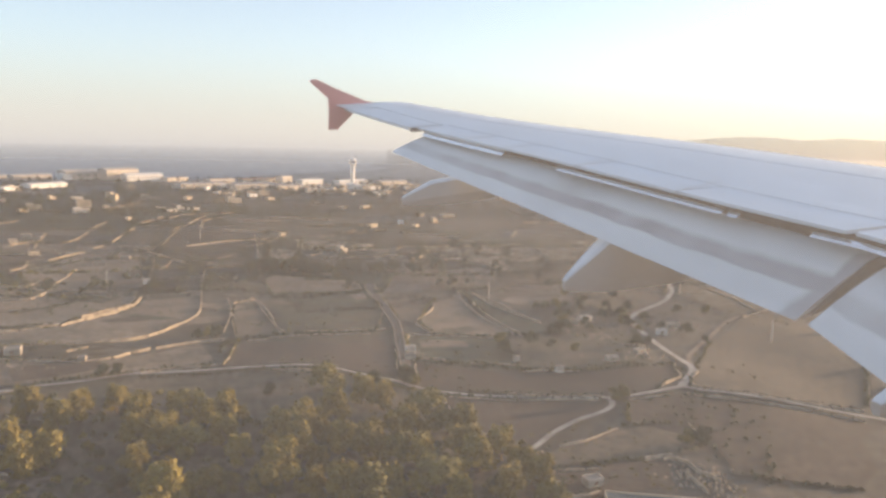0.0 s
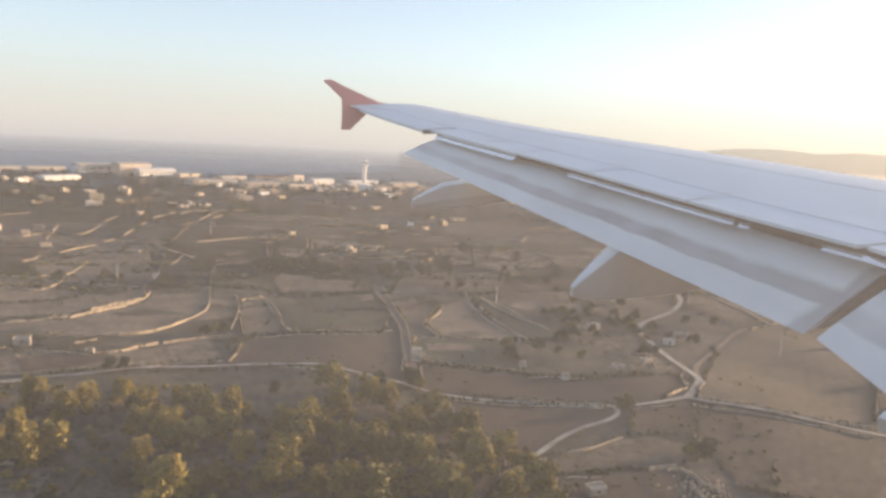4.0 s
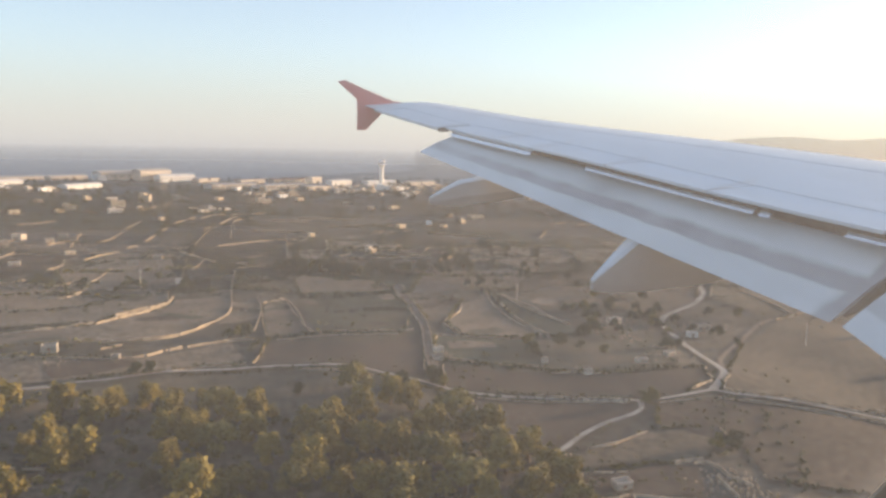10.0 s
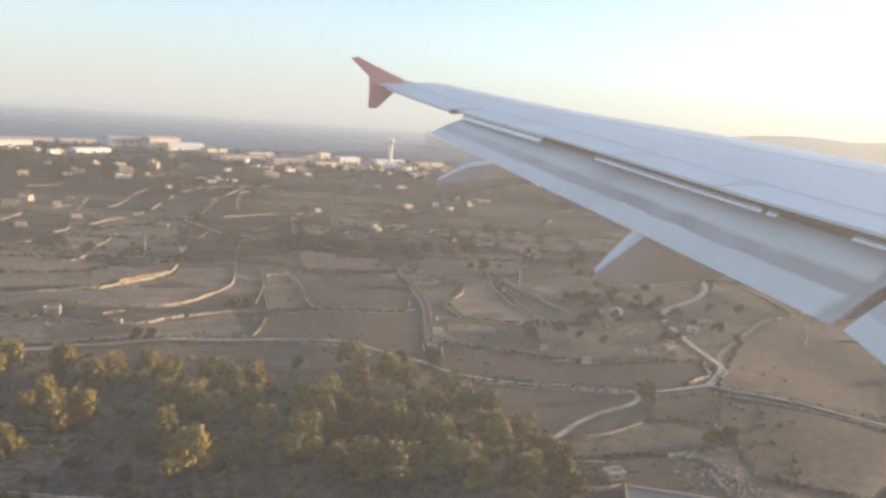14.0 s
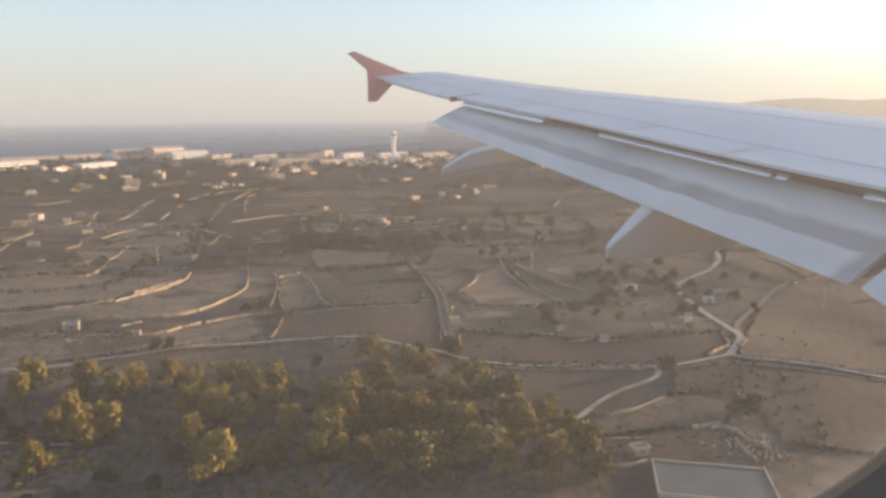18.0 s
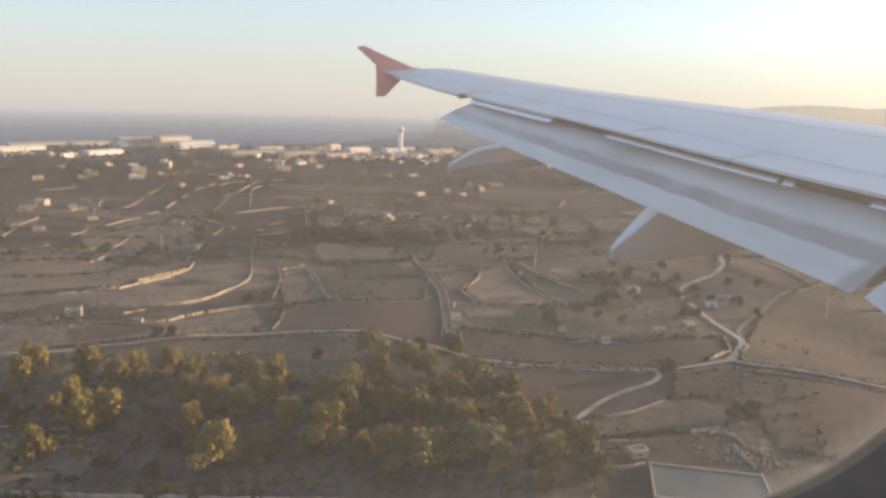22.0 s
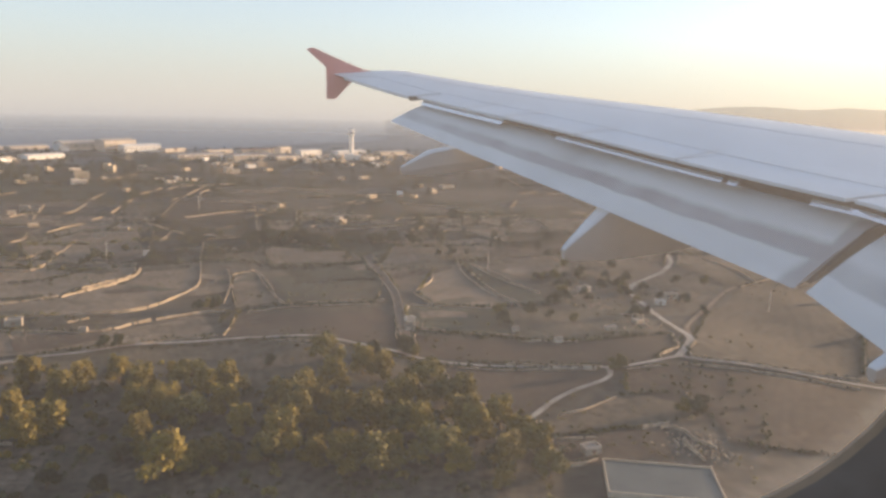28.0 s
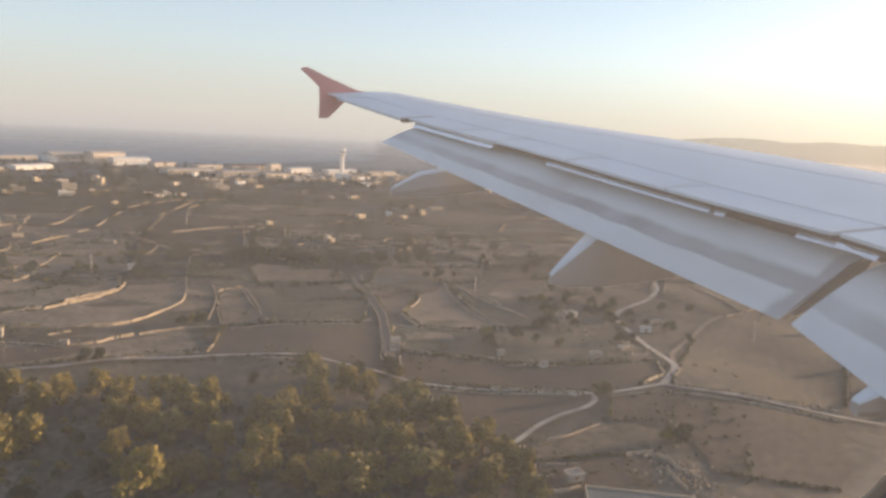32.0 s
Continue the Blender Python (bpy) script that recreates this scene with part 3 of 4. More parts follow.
low_wall((111, 519), (138, 525), (159, 480))
low_wall((132, 485), (130, 457))
low_wall((111, 185), (114, 186), (117, 182), (117, 177), (119, 173), (120, 170))
low_wall((113, 176), (113, 171), (113, 165))
low_wall((173, 229), (185, 223), (196, 218))
low_wall((72, 178), (80, 177))
low_wall((154, 301), (165, 299))
low_wall((-64, 692), (-69, 743), (-54, 776))
low_wall((268, 417), (264, 372), (260, 346))
bank((-236, 611), (-228, 635), (-227, 653))
low_wall((-197, 612), (-186, 646))
for k in range(28):
    y = rnd.uniform(480, 1000)
    x = rnd.uniform(-0.5, 0.45) * y
    a, n = rnd.gauss(0.15, 0.5) + (1.4 if rnd.random() < 0.3 else 0), rnd.uniform(25, 80)
    stone_wall([(x, y), (x + n * 0.5 * math.cos(a), y + n * 0.5 * math.sin(a) + rnd.uniform(-4, 4)), (x + n * math.cos(a), y + n * math.sin(a))], 1.1, 0.8)


# ---- buildings ----
def house(x, y, w, d, h, turn, mat, label, windows=2, upper=0.0, name="farmhouse", group=""):
    """Flat-roofed limestone block with a parapet, a door and windows."""
    ob = thing(name, label, "house", pose(x, y, land(x, y), 0, 0, turn), group)
    body = [(-w / 2, w / 2, -d / 2, d / 2, -0.5, h)]
    if upper:
        body.append((-w / 2, -w / 2 + w * upper, -d / 2 + 0.1 * d, d / 2, h + 0.002, h + 2.9))
    part("wall", mesh("wall", *boxes(body), mat), ob)
    t = 0.25
    part("parapet", mesh("parapet", *boxes([(-w / 2 - 0.05, w / 2 + 0.05, -d / 2 - 0.05, -d / 2 + t, h, h + 0.7), (-w / 2 - 0.05, w / 2 + 0.05, d / 2 - t, d / 2 + 0.05, h, h + 0.7),
                                            (-w / 2 - 0.05, -w / 2 + t, -d / 2 + t, d / 2 - t, h, h + 0.7), (w / 2 - t, w / 2 + 0.05, -d / 2 + t, d / 2 - t, h, h + 0.7)]), mat), ob)
    for i in range(windows):
        cx = -w / 2 + w * (i + 0.7) / (windows + 0.4)
        wi = part("window", mesh("window", *boxes([(cx - 0.5, cx + 0.5, -d / 2 - 0.03, -d / 2 + 0.1, h * 0.35, h * 0.35 + 1.2)]), "dark"), ob)
        part("sill", mesh("sill", *boxes([(cx - 0.65, cx + 0.65, -d / 2 - 0.15, -d / 2 + 0.05, h * 0.35 - 0.15, h * 0.35)]), "white"), wi)
    if windows:
        part("door", mesh("door", *boxes([(-0.55, 0.55, -d / 2 - 0.035, -d / 2 + 0.1, 0, 2.1)]), "rust"), ob)
        part("window", mesh("window", *boxes([(w / 2 - 0.1, w / 2 + 0.03, -0.5, 0.5, h * 0.35, h * 0.35 + 1.2)]), "dark"), ob)
    return ob


HOUSES = []


def farm(x, y, w, d, h, turn, mat):
    HOUSES.append((x, y))
    house(x, y, w, d, h, turn, mat, "flat-roofed whitewashed farm building" if mat in ("white", "fresh") else "small flat-roofed limestone farmhouse", 0 if w < 5 else 1 if w < 8 else 2, 0.5 if w > 11 else 0.0)


farm(-75, 457, 4, 3, 2.6, 12, "white")
farm(-104, 318, 6, 4, 2.6, 8, "town")
farm(5, 647, 5, 3, 4, 35, "lime")
farm(-214, 908, 15, 9, 6.5, 20, "lime")
farm(-196, 969, 12, 10, 8, -10, "lime")
farm(-157, 991, 20, 9, 5, 10, "town")
farm(-52, 959, 18, 10, 5, 24, "town")
farm(-259, 882, 14, 7, 4, 15, "lime")
farm(-298, 832, 10, 6, 4, 30, "lime")
farm(-229, 610, 9, 6, 3.5, 20, "town")
farm(-226, 637, 8, 7, 4.2, -15, "town")
farm(-191, 641, 14, 5, 2.8, 10, "town")
farm(-200, 627, 6, 5, 2.6, 25, "town")
farm(-190, 525, 7, 4, 2.4, 15, "town")
farm(-170, 575, 7, 4, 2.6, 25, "lime")
farm(-115, 522, 7, 4, 2.6, 12, "town")
farm(-103, 544, 6, 4, 2.6, -8, "town")
farm(56, 302, 4, 3, 1.9, 10, "town")
farm(54, 291, 4, 2.5, 1.8, 10, "town")
farm(157, 349, 7, 4, 2.2, 18, "town")
farm(148, 342, 4, 3, 1.9, -12, "town")
farm(196, 331, 9, 4, 2.2, 10, "town")
farm(185, 320, 5, 3, 2, -14, "white")
farm(156, 287, 5, 3, 1.8, 20, "town")
farm(138, 277, 5, 2.5, 1.6, 8, "town")
farm(84, 175, 5, 3.2, 2, 10, "town")
farm(126, 750, 5, 4, 3.2, 10, "fresh")
farm(111, 268, 3, 2.5, 1.8, 5, "town")
farm(98, 284, 2.5, 2, 1.8, 0, "town")
farm(-75, 304, 3, 2.5, 1.8, 0, "town")
farm(122, 1178, 24, 14, 6, 10, "fresh")
edges0 = random.Random(17)
# the town and works along the coast
def town_house(x, y, mats, tall=1.0):
    house(x, y, rnd.uniform(6, 16), rnd.uniform(5, 9), tall * rnd.uniform(2.4, 4.2), rnd.uniform(10, 65), rnd.choice(mats), "cream limestone town house near the coast", 2, rnd.choice((0, 0, 0.5)), "town_house", "town houses near the coast")


QUARTERS = [(rnd.uniform(-620, 420), rnd.uniform(1060, 1240), rnd.uniform(25, 70)) for k in range(17)]
for k in range(310):
    cx, cy, wide = rnd.choice(QUARTERS)
    x, y = rnd.gauss(cx, wide), rnd.gauss(cy, wide * 0.45)
    if 940 < y < 1400:
        town_house(x, y, ("town", "town", "white", "lime", "town", "fresh"))
for k in range(20):      # strung out before the town
    y = rnd.uniform(800, 1050)
    town_house(rnd.uniform(-0.5, 0.3) * y, y, ("town", "lime", "white"), 0.8)


for k in range(9):      # single farms before the town
    y = 560 * 1.6 ** edges0.random()
    x = edges0.uniform(-0.5, 0.28) * y
    house(x, y, edges0.uniform(6, 11), edges0.uniform(4, 6), edges0.uniform(2.2, 3.2), edges0.uniform(10, 60), edges0.choice(("town", "lime")), "lone limestone farmhouse among the fields", 2, edges0.choice((0, 0.5)))


def hall(x, y, w, d, h, turn, label, mat="white", roof="grey", bays=6):
    """A long low works building with a shallow roof and a row of openings."""
    ob = thing("warehouse", label, "warehouse", pose(x, y, land(x, y), 0, 0, turn), "works along the coast")
    part("wall", mesh("wall", *boxes([(-w / 2, w / 2, -d / 2, d / 2, -1, h)]), mat), ob)
    part("roof", mesh("roof", [(-w / 2 - 0.5, -d / 2 - 0.5, h), (w / 2 + 0.5, -d / 2 - 0.5, h), (w / 2 + 0.5, d / 2 + 0.5, h), (-w / 2 - 0.5, d / 2 + 0.5, h), (-w / 2 - 0.5, 0, h + d * 0.09), (w / 2 + 0.5, 0, h + d * 0.09)],
                      [(0, 1, 5, 4), (2, 3, 4, 5), (1, 2, 5), (3, 0, 4), (3, 2, 1, 0)], roof), ob)
    for i in range(bays):
        cx = -w / 2 + w * (i + 0.5) / bays
        part("window", mesh("window", *boxes([(cx - w / bays * 0.3, cx + w / bays * 0.3, -d / 2 - 0.05, -d / 2 + 0.2, h * 0.45, h * 0.7)]), "dark"), ob)
    return ob


for x, y, w, d, h, turn, roof, label in (
    (-300, 1362, 112, 38, 15, 10, "white", "long cream works hall on the coast"), (-262, 1352, 58, 30, 22, 16, "white", "tall cream works block on the coast"),
    (-322, 1338, 60, 24, 10, 12, "fresh", "low white works building on the coast"), (-222, 1340, 62, 28, 13, 6, "fresh", "bright white works hall on the coast"),
    (-490, 1376, 92, 24, 9, 12, "white", "long white works hall on the coast"), (-405, 1370, 64, 22, 9, 18, "white", "white works hall on the coast"),
    (-610, 1390, 96, 24, 12, 10, "white", "long white works hall on the coast"), (-170, 1345, 44, 18, 8, 20, "grey", "grey-roofed shed on the coast"),
    (-95, 1330, 50, 18, 7, 14, "grey", "grey-roofed shed on the coast"), (-28, 1332, 72, 20, 8, 8, "rust", "long shed with a reddish roof"),
    (14, 1322, 26, 16, 15, 24, "white", "stepped cream block near the airfield"), (58, 1318, 46, 18, 9, 12, "fresh", "white flat-roofed airfield building"),
    (128, 1308, 64, 20, 7, 9, "fresh", "long low white terminal building"), (200, 1300, 62, 18, 6, 9, "white", "long low white terminal building"),
    (300, 1290, 80, 20, 7, 12, "white", "white low airfield building"), (-112, 1168, 74, 30, 9, 4, "grey", "wide pale grey storage shed"),
    (-38, 1162, 64, 30, 9, 4, "grey", "wide pale grey storage shed"), (14, 1156, 42, 26, 8, 6, "grey", "wide pale grey storage shed"),
    (-330, 1180, 60, 22, 6, 28, "fresh", "white flat-roofed depot near the coast"), (-455, 1205, 70, 22, 7, 18, "fresh", "white flat-roofed depot near the coast"),
    (110, 1200, 48, 20, 7, 15, "white", "grey-roofed depot among the houses"),
):
    hall(x, y, w, d, h * 0.8, turn + 26, label, "fresh" if roof == "fresh" else "white", roof, 8)

# control tower
tw = thing("control_tower", "tall pale control tower with a glazed round cab", "tower", pose(128, 1262, land(128, 1262)))


def lathe(profile, n=24):
    v = [(r * math.cos(2 * math.pi * i / n), r * math.sin(2 * math.pi * i / n), z) for r, z in profile for i in range(n)]
    f = [(k * n + i, k * n + (i + 1) % n, (k + 1) * n + (i + 1) % n, (k + 1) * n + i) for k in range(len(profile) - 1) for i in range(n)]
    f += [tuple(range(n - 1, -1, -1)), tuple(range((len(profile) - 1) * n, len(profile) * n))]
    return v, f


part("shaft", mesh("shaft", *lathe([(4.2, -1), (3.8, 2), (3.5, 30), (3.6, 34)]), "fresh", False), tw)
part("gallery", mesh("gallery", *lathe([(3.6, 34), (5.6, 36.5), (5.8, 37.6), (5.0, 38)]), "fresh"), tw)
part("cab_glass", mesh("cab_glass", *lathe([(4.8, 38), (5.6, 42)]), "grey"), tw, "pale tinted cab glazing")
part("cab_roof", mesh("cab_roof", *lathe([(6.0, 42), (6.1, 42.8), (4.5, 44.5), (2.0, 46), (0.3, 46.4)]), "fresh"), tw)
part("mast", mesh("mast", *lathe([(0.15, 46.4), (0.06, 51)], 8), "metal"), tw)
part("base_block", mesh("base_block", *boxes([(-12, 12, -8, 8, -1, 5)]), "lime"), tw)


# ---- trees ----
def tree_source(size, mat, seed, leaves=1500):
    """Tapered trunk, limbs, and a crown of many leaf clumps in several lobes."""
    r = random.Random(seed)
    ob = thing("tree", "", "tree", pose(0, 0, -500))
    tv, tf = [], []

    def limb(a, b, ra, rb, n=6):
        k = len(tv)
        d = (b - a).normalized()
        u = d.orthogonal().normalized()
        w = d.cross(u)
        for c, rr in ((a, ra), (b, rb)):
            tv.extend(c + (u * math.cos(2 * math.pi * i / n) + w * math.sin(2 * math.pi * i / n)) * rr for i in range(n))
        tf.extend((k + i, k + (i + 1) % n, k + n + (i + 1) % n, k + n + i) for i in range(n))

    fork = Vector((r.uniform(-0.3, 0.3), r.uniform(-0.3, 0.3), size * 0.3))
    limb(Vector((0, 0, -0.3)), fork, size * 0.045, size * 0.032)
    lobes = []
    for i in range(17):
        a, e = r.uniform(0, 6.28), r.uniform(0.0, 1.0) ** 0.8
        wide = size * (0.40 - 0.26 * e) * r.uniform(0.55, 1.1)
        q = fork + Vector((math.cos(a) * wide, math.sin(a) * wide, size * (0.0 + 0.56 * e)))
        limb(fork, q, size * 0.018, size * 0.005, 5)
        lobes.append((q, size * r.uniform(0.08, 0.19)))
    lv, lf = [], []
    weights = [rr ** 1.7 for q, rr in lobes]
    for i in range(leaves):
        q, rr = r.choices(lobes, weights)[0]
        d = Vector((r.gauss(0, 1), r.gauss(0, 1), r.gauss(0, 0.8))).normalized()
        c = q + d * rr * (0.45 + 0.75 * r.random() ** 1.3)
        s = size * r.uniform(0.016, 0.042)
        n = (d * 0.7 + Vector((r.uniform(-1, 1), r.uniform(-1, 1), r.uniform(-.5, 1)))).normalized()
        u = n.orthogonal().normalized()
        w = n.cross(u)
        k = len(lv)
        lv += [c - u * s - w * s * 0.7, c + u * s - w * s * 0.6 + n * s * 0.3, c + u * s * 0.8 + w * s, c - u * s + w * s * 0.8 + n * s * 0.4]
        lf.append((k, k + 1, k + 2, k + 3))
    part("trunk", mesh("trunk", tv, tf, "bark"), ob)
    part("crown", mesh("crown", lv, lf, mat), ob)
    return ob


SOURCES = [tree_source(1.0, m, 10 + i, 2300) for i, m in enumerate(("leaf", "leaf", "leaf_gold", "leaf_dark", "leaf_dark"))]
TREE_LABELS = ("olive-green tree with a ragged crown", "broad olive-green tree with a ragged crown", "tree with sunlit golden-green leaves", "dark carob tree with a dense crown", "low dark carob tree at a field edge")


def tree(x, y, size, kind):
    src = SOURCES[kind]
    t = copy_thing(src, pose(x, y, land(x, y), 0, 0, rnd.uniform(0, 360)) @ Matrix.Diagonal((size * rnd.uniform(0.9, 1.25), size * rnd.uniform(0.9, 1.25), size, 1)))
    return tagged(t, TREE_LABELS[kind], "tree", "trees among the fields")


spots = []


def crowns(low, high, kinds, *pts):
    spots.extend((x, y, rnd.uniform(low, high), rnd.choice(kinds)) for x, y in pts)


crowns(8.5, 13, (1, 2, 2, 2), (-96, 251), (-79, 247), (-67, 236), (-77, 228), (-63, 213), (-68, 208), (-75, 190), (-53, 252), (-42, 240), (-29, 244), (-23, 232), (-16, 236), (-32, 223), (-25, 215), (-33, 218))
crowns(8.5, 13, (1, 2, 2, 2), (8, 223), (4, 216), (13, 217), (0, 217), (7, 202), (10, 194), (2, 192), (17, 258), (19, 230), (28, 244), (35, 237), (48, 230), (40, 217), (36, 215), (20, 205))
crowns(8.5, 13, (1, 2, 2, 2), (26, 200), (34, 194), (39, 189), (52, 215), (58, 211), (52, 194), (55, 186), (64, 194), (-3, 184), (9, 178), (17, 175), (23, 174), (-26, 181), (65, 181), (69, 174))
crowns(8.5, 13, (1, 2, 2, 2), (68, 165), (57, 167), (-43, 225), (-62, 244), (-97, 241), (-78, 217), (-17, 219), (-11, 202), (-38, 203), (-18, 186), (41, 176), (46, 169), (30, 178))
crowns(5, 8.5, (3, 4, 3, 0), (5, 493), (12, 495), (22, 490), (27, 485), (36, 484), (46, 486), (55, 488), (70, 493), (79, 496), (87, 487), (89, 479), (115, 497), (99, 437), (107, 431), (117, 439), (106, 444))
crowns(5, 8.5, (3, 4, 3, 0), (-34, 336), (-31, 339), (-26, 335), (-62, 285), (-58, 287), (46, 263), (48, 265), (50, 261), (119, 234), (122, 235), (99, 310), (98, 297), (124, 195), (127, 194), (131, 195), (-103, 448))
crowns(5, 8.5, (3, 4, 3, 0), (-99, 453), (-105, 437), (-89, 587), (-89, 611), (-82, 574), (-5, 572), (-7, 539), (14, 540), (-149, 838), (-131, 820), (-118, 833), (-156, 812), (-86, 812), (-57, 823), (-49, 898), (168, 451))
crowns(5, 8.5, (3, 4, 3, 0), (169, 433), (168, 402), (172, 387), (151, 377), (194, 398), (65, 1127), (80, 1098), (101, 1058), (128, 1075), (137, 1022), (49, 1140), (29, 1070))
crowns(5, 8.5, (3, 4, 3, 0), (9, 1043), (65, 998), (100, 967), (-184, 1142), (-211, 1111), (-244, 1085), (-290, 1124), (-318, 1088), (-371, 1117), (120, 298), (128, 292), (111, 308), (35, 261), (19, 273))
for k in range(80):      # the wood below the lane
    u, y = rnd.uniform(-0.52, 0.36), rnd.uniform(158, 272)
    x = u * y
    edge = 272 - max(0.0, x + 20) * 0.62
    if y < edge and noise.noise((x / 34, y / 26, 8)) > 0.0:
        spots.append((x, y, rnd.uniform(4, 8.5), rnd.choice((2, 1, 0, 3, 3, 4, 4))))
for k in range(34):      # row behind the fields
    spots.append((rnd.uniform(-20, 110), rnd.uniform(478, 500), rnd.uniform(6, 10), rnd.choice((3, 4, 4))))
for k in range(40):      # round the ruins
    spots.append((rnd.gauss(168, 22), rnd.gauss(345, 22), rnd.uniform(4, 7), rnd.choice((3, 4, 0))))
spots = sorted((q for q in spots if min(math.dist(q[:2], h) for h in HOUSES) > 4.8), key=lambda q: math.hypot(q[0], q[1]))
for x, y, s, kd in spots[:330]:
    tree(x, y, s, kd)
for s in SOURCES:
    for o in (*s.children_recursive, s):
        bpy.data.objects.remove(o)


def clumps(items, name, mat, label, category):
    """Many leaf clumps joined: items are (x, y, base, radius, height, count)."""
    r = random.Random(len(items))
    v, f = [], []
    for x, y, z, rad, high, count in items:
        for i in range(count):
            a, q, e = r.uniform(0, 6.283), math.sqrt(r.random()), r.random()
            q *= rad * (1.05 - 0.75 * e * e) * r.uniform(0.8, 1.15)
            c = Vector((x + q * math.cos(a), y + q * math.sin(a), z + high * (0.12 + 0.88 * e)))
            n = Vector((r.uniform(-1, 1), r.uniform(-1, 1), r.uniform(-0.2, 1))).normalized()
            u = n.orthogonal().normalized() * rad * r.uniform(0.2, 0.42)
            w = n.cross(u).normalized() * rad * r.uniform(0.2, 0.42)
            k = len(v)
            v += [c - u - w, c + u - w * 0.8, c + u * 0.7 + w, c - u * 0.9 + w * 0.8]
            f.append((k, k + 1, k + 2, k + 3))
    return tagged(part(name, mesh(name, v, f, mat)), label, category, kind="stuff")


far = []
for x, y, s, kd in spots[330:]:
    far.append((x, y, land(x, y), s * 0.42, s * 0.85, 60))
for k in range(560):
    y = 430 * (4.3 ** rnd.random())
    x = rnd.uniform(-0.58, 0.8) * y
    if noise.noise((x / 170, y / 220, 5)) > -0.05 and coast(x) - y > 40:
        s = rnd.uniform(2.2, 4.8)
        far.append((x, y, land(x, y), s, s * rnd.uniform(1.2, 1.8), 26))
for k in range(900):      # among the town houses
    y = rnd.uniform(820, 1440)
    x = rnd.uniform(-0.55, 0.4) * y
    if coast(x) - y > 50:
        s = rnd.uniform(2.0, 4.2)
        far.append((x, y, land(x, y), s, s * rnd.uniform(1.1, 1.7), 20))
clumps(far, "far_trees", "leaf_dark", "scattered dark carob and olive trees far off", "trees")


def hedge(pts, width, high, mat="leaf_dark"):
    line = smooth_line(pts, width * 0.9)
    items = [(p.x + rnd.uniform(-.5, .5) * width, p.y + rnd.uniform(-.5, .5) * width, land(p.x, p.y) - 0.1, width * rnd.uniform(0.6, 1.2), high * rnd.uniform(0.5, 1.3), 9) for p in line if rnd.random() < 0.8]
    if items:
        clumps(items, "hedge", mat, "uneven dark hedge along a field edge", "hedge")


for j in range(15):
    for i in range(-9, 13):
        if rnd.random() < 0.65:
            a, b = grid[i, j], grid[i + 1, j]
            if coast(a[0]) - a[1] > 80:
                hedge([a, ((a[0] + b[0]) / 2 + rnd.uniform(-3, 3), (a[1] + b[1]) / 2 + rnd.uniform(-3, 3)), b], 1.6 + a[1] / 900, 1.8 + a[1] / 900, rnd.choice(("leaf_dark", "leaf_dark", "leaf")))
        if rnd.random() < 0.2:
            hedge([grid[i, j], grid[i, j + 1]], 1.6, 1.8)

def field_hedge(*pts):
    hedge(list(pts), 1.5, 2.0)


field_hedge((-24, 310), (-22, 322), (-16, 331), (2, 334), (20, 331), (34, 332), (45, 333))
field_hedge((-3, 424), (23, 421), (51, 429))
field_hedge((9, 380), (33, 381), (52, 381))
field_hedge((71, 327), (86, 323), (113, 322), (129, 324))
field_hedge((51, 292), (68, 284), (84, 281), (97, 274), (109, 270), (130, 268), (150, 269))
field_hedge((61, 406), (82, 398))
field_hedge((57, 602), (91, 605), (134, 603))
field_hedge((142, 493), (161, 474), (193, 484))
field_hedge((-161, 394), (-140, 396), (-114, 409), (-98, 433))
field_hedge((-75, 443), (-49, 479))
field_hedge((-43, 450), (-10, 481), (-9, 573))
field_hedge((-123, 752), (-83, 781), (-15, 816), (45, 790))
field_hedge((-3, 560), (36, 566), (56, 550))
# broken walls and scrub along the field edges
edges = random.Random(31)
for mat, pts in FIELDS:
    for a, b in zip(pts, pts[1:] + pts[:1]):
        if math.dist(a, b) > 14 and edges.random() < 0.75:
            w = [(a[0] + (b[0] - a[0]) * u + edges.uniform(-1, 1), a[1] + (b[1] - a[1]) * u + edges.uniform(-1, 1)) for u in (0.04, 0.35, 0.7, 0.96)]
            if edges.random() < 0.6:
                stone_wall(w[:3] if edges.random() < 0.4 else w, edges.uniform(0.7, 1.1), 0.55, "tumbled low limestone wall along a field edge")
            if edges.random() < 0.7:
                hedge([(x, y + 0.9) for x, y in w], edges.uniform(0.8, 1.5), edges.uniform(0.8, 1.9), edges.choice(("leaf_dark", "leaf_dark", "leaf")))
# terrace walls stepping across the slopes
for k in range(30):
    y = edges.uniform(430, 760)
    x = edges.uniform(-0.5, 0.6) * y
    if min(math.dist((x, y), q) for q in HOUSES) > 25:
        n, a, bow = edges.uniform(22, 60), edges.choice((edges.gauss(0.1, 0.3), edges.gauss(1.2, 0.4))), edges.uniform(-9, 9)
        c, s = math.cos(a), math.sin(a)
        w = [(x + c * n * u - s * bow * (1 - 4 * (u - 0.5) ** 2), y + s * n * u + c * bow * (1 - 4 * (u - 0.5) ** 2)) for u in (0, 0.25, 0.5, 0.75, 1)]
        stone_wall(w, edges.uniform(0.45, 0.8), 0.4)
        if edges.random() < 0.6:
            hedge([(p, q + 1.0) for p, q in w], 1.2, 1.3, edges.choice(("leaf_dark", "leaf")))

# wooden and concrete line poles over the fields
pole = thing("utility_pole", "weathered concrete line pole with a crossarm", "pole", pose(-96, 452, land(-96, 452)), "line poles")
part("shaft", mesh("shaft", *lathe([(0.22, -0.5), (0.14, 11)], 8), "concrete"), pole)
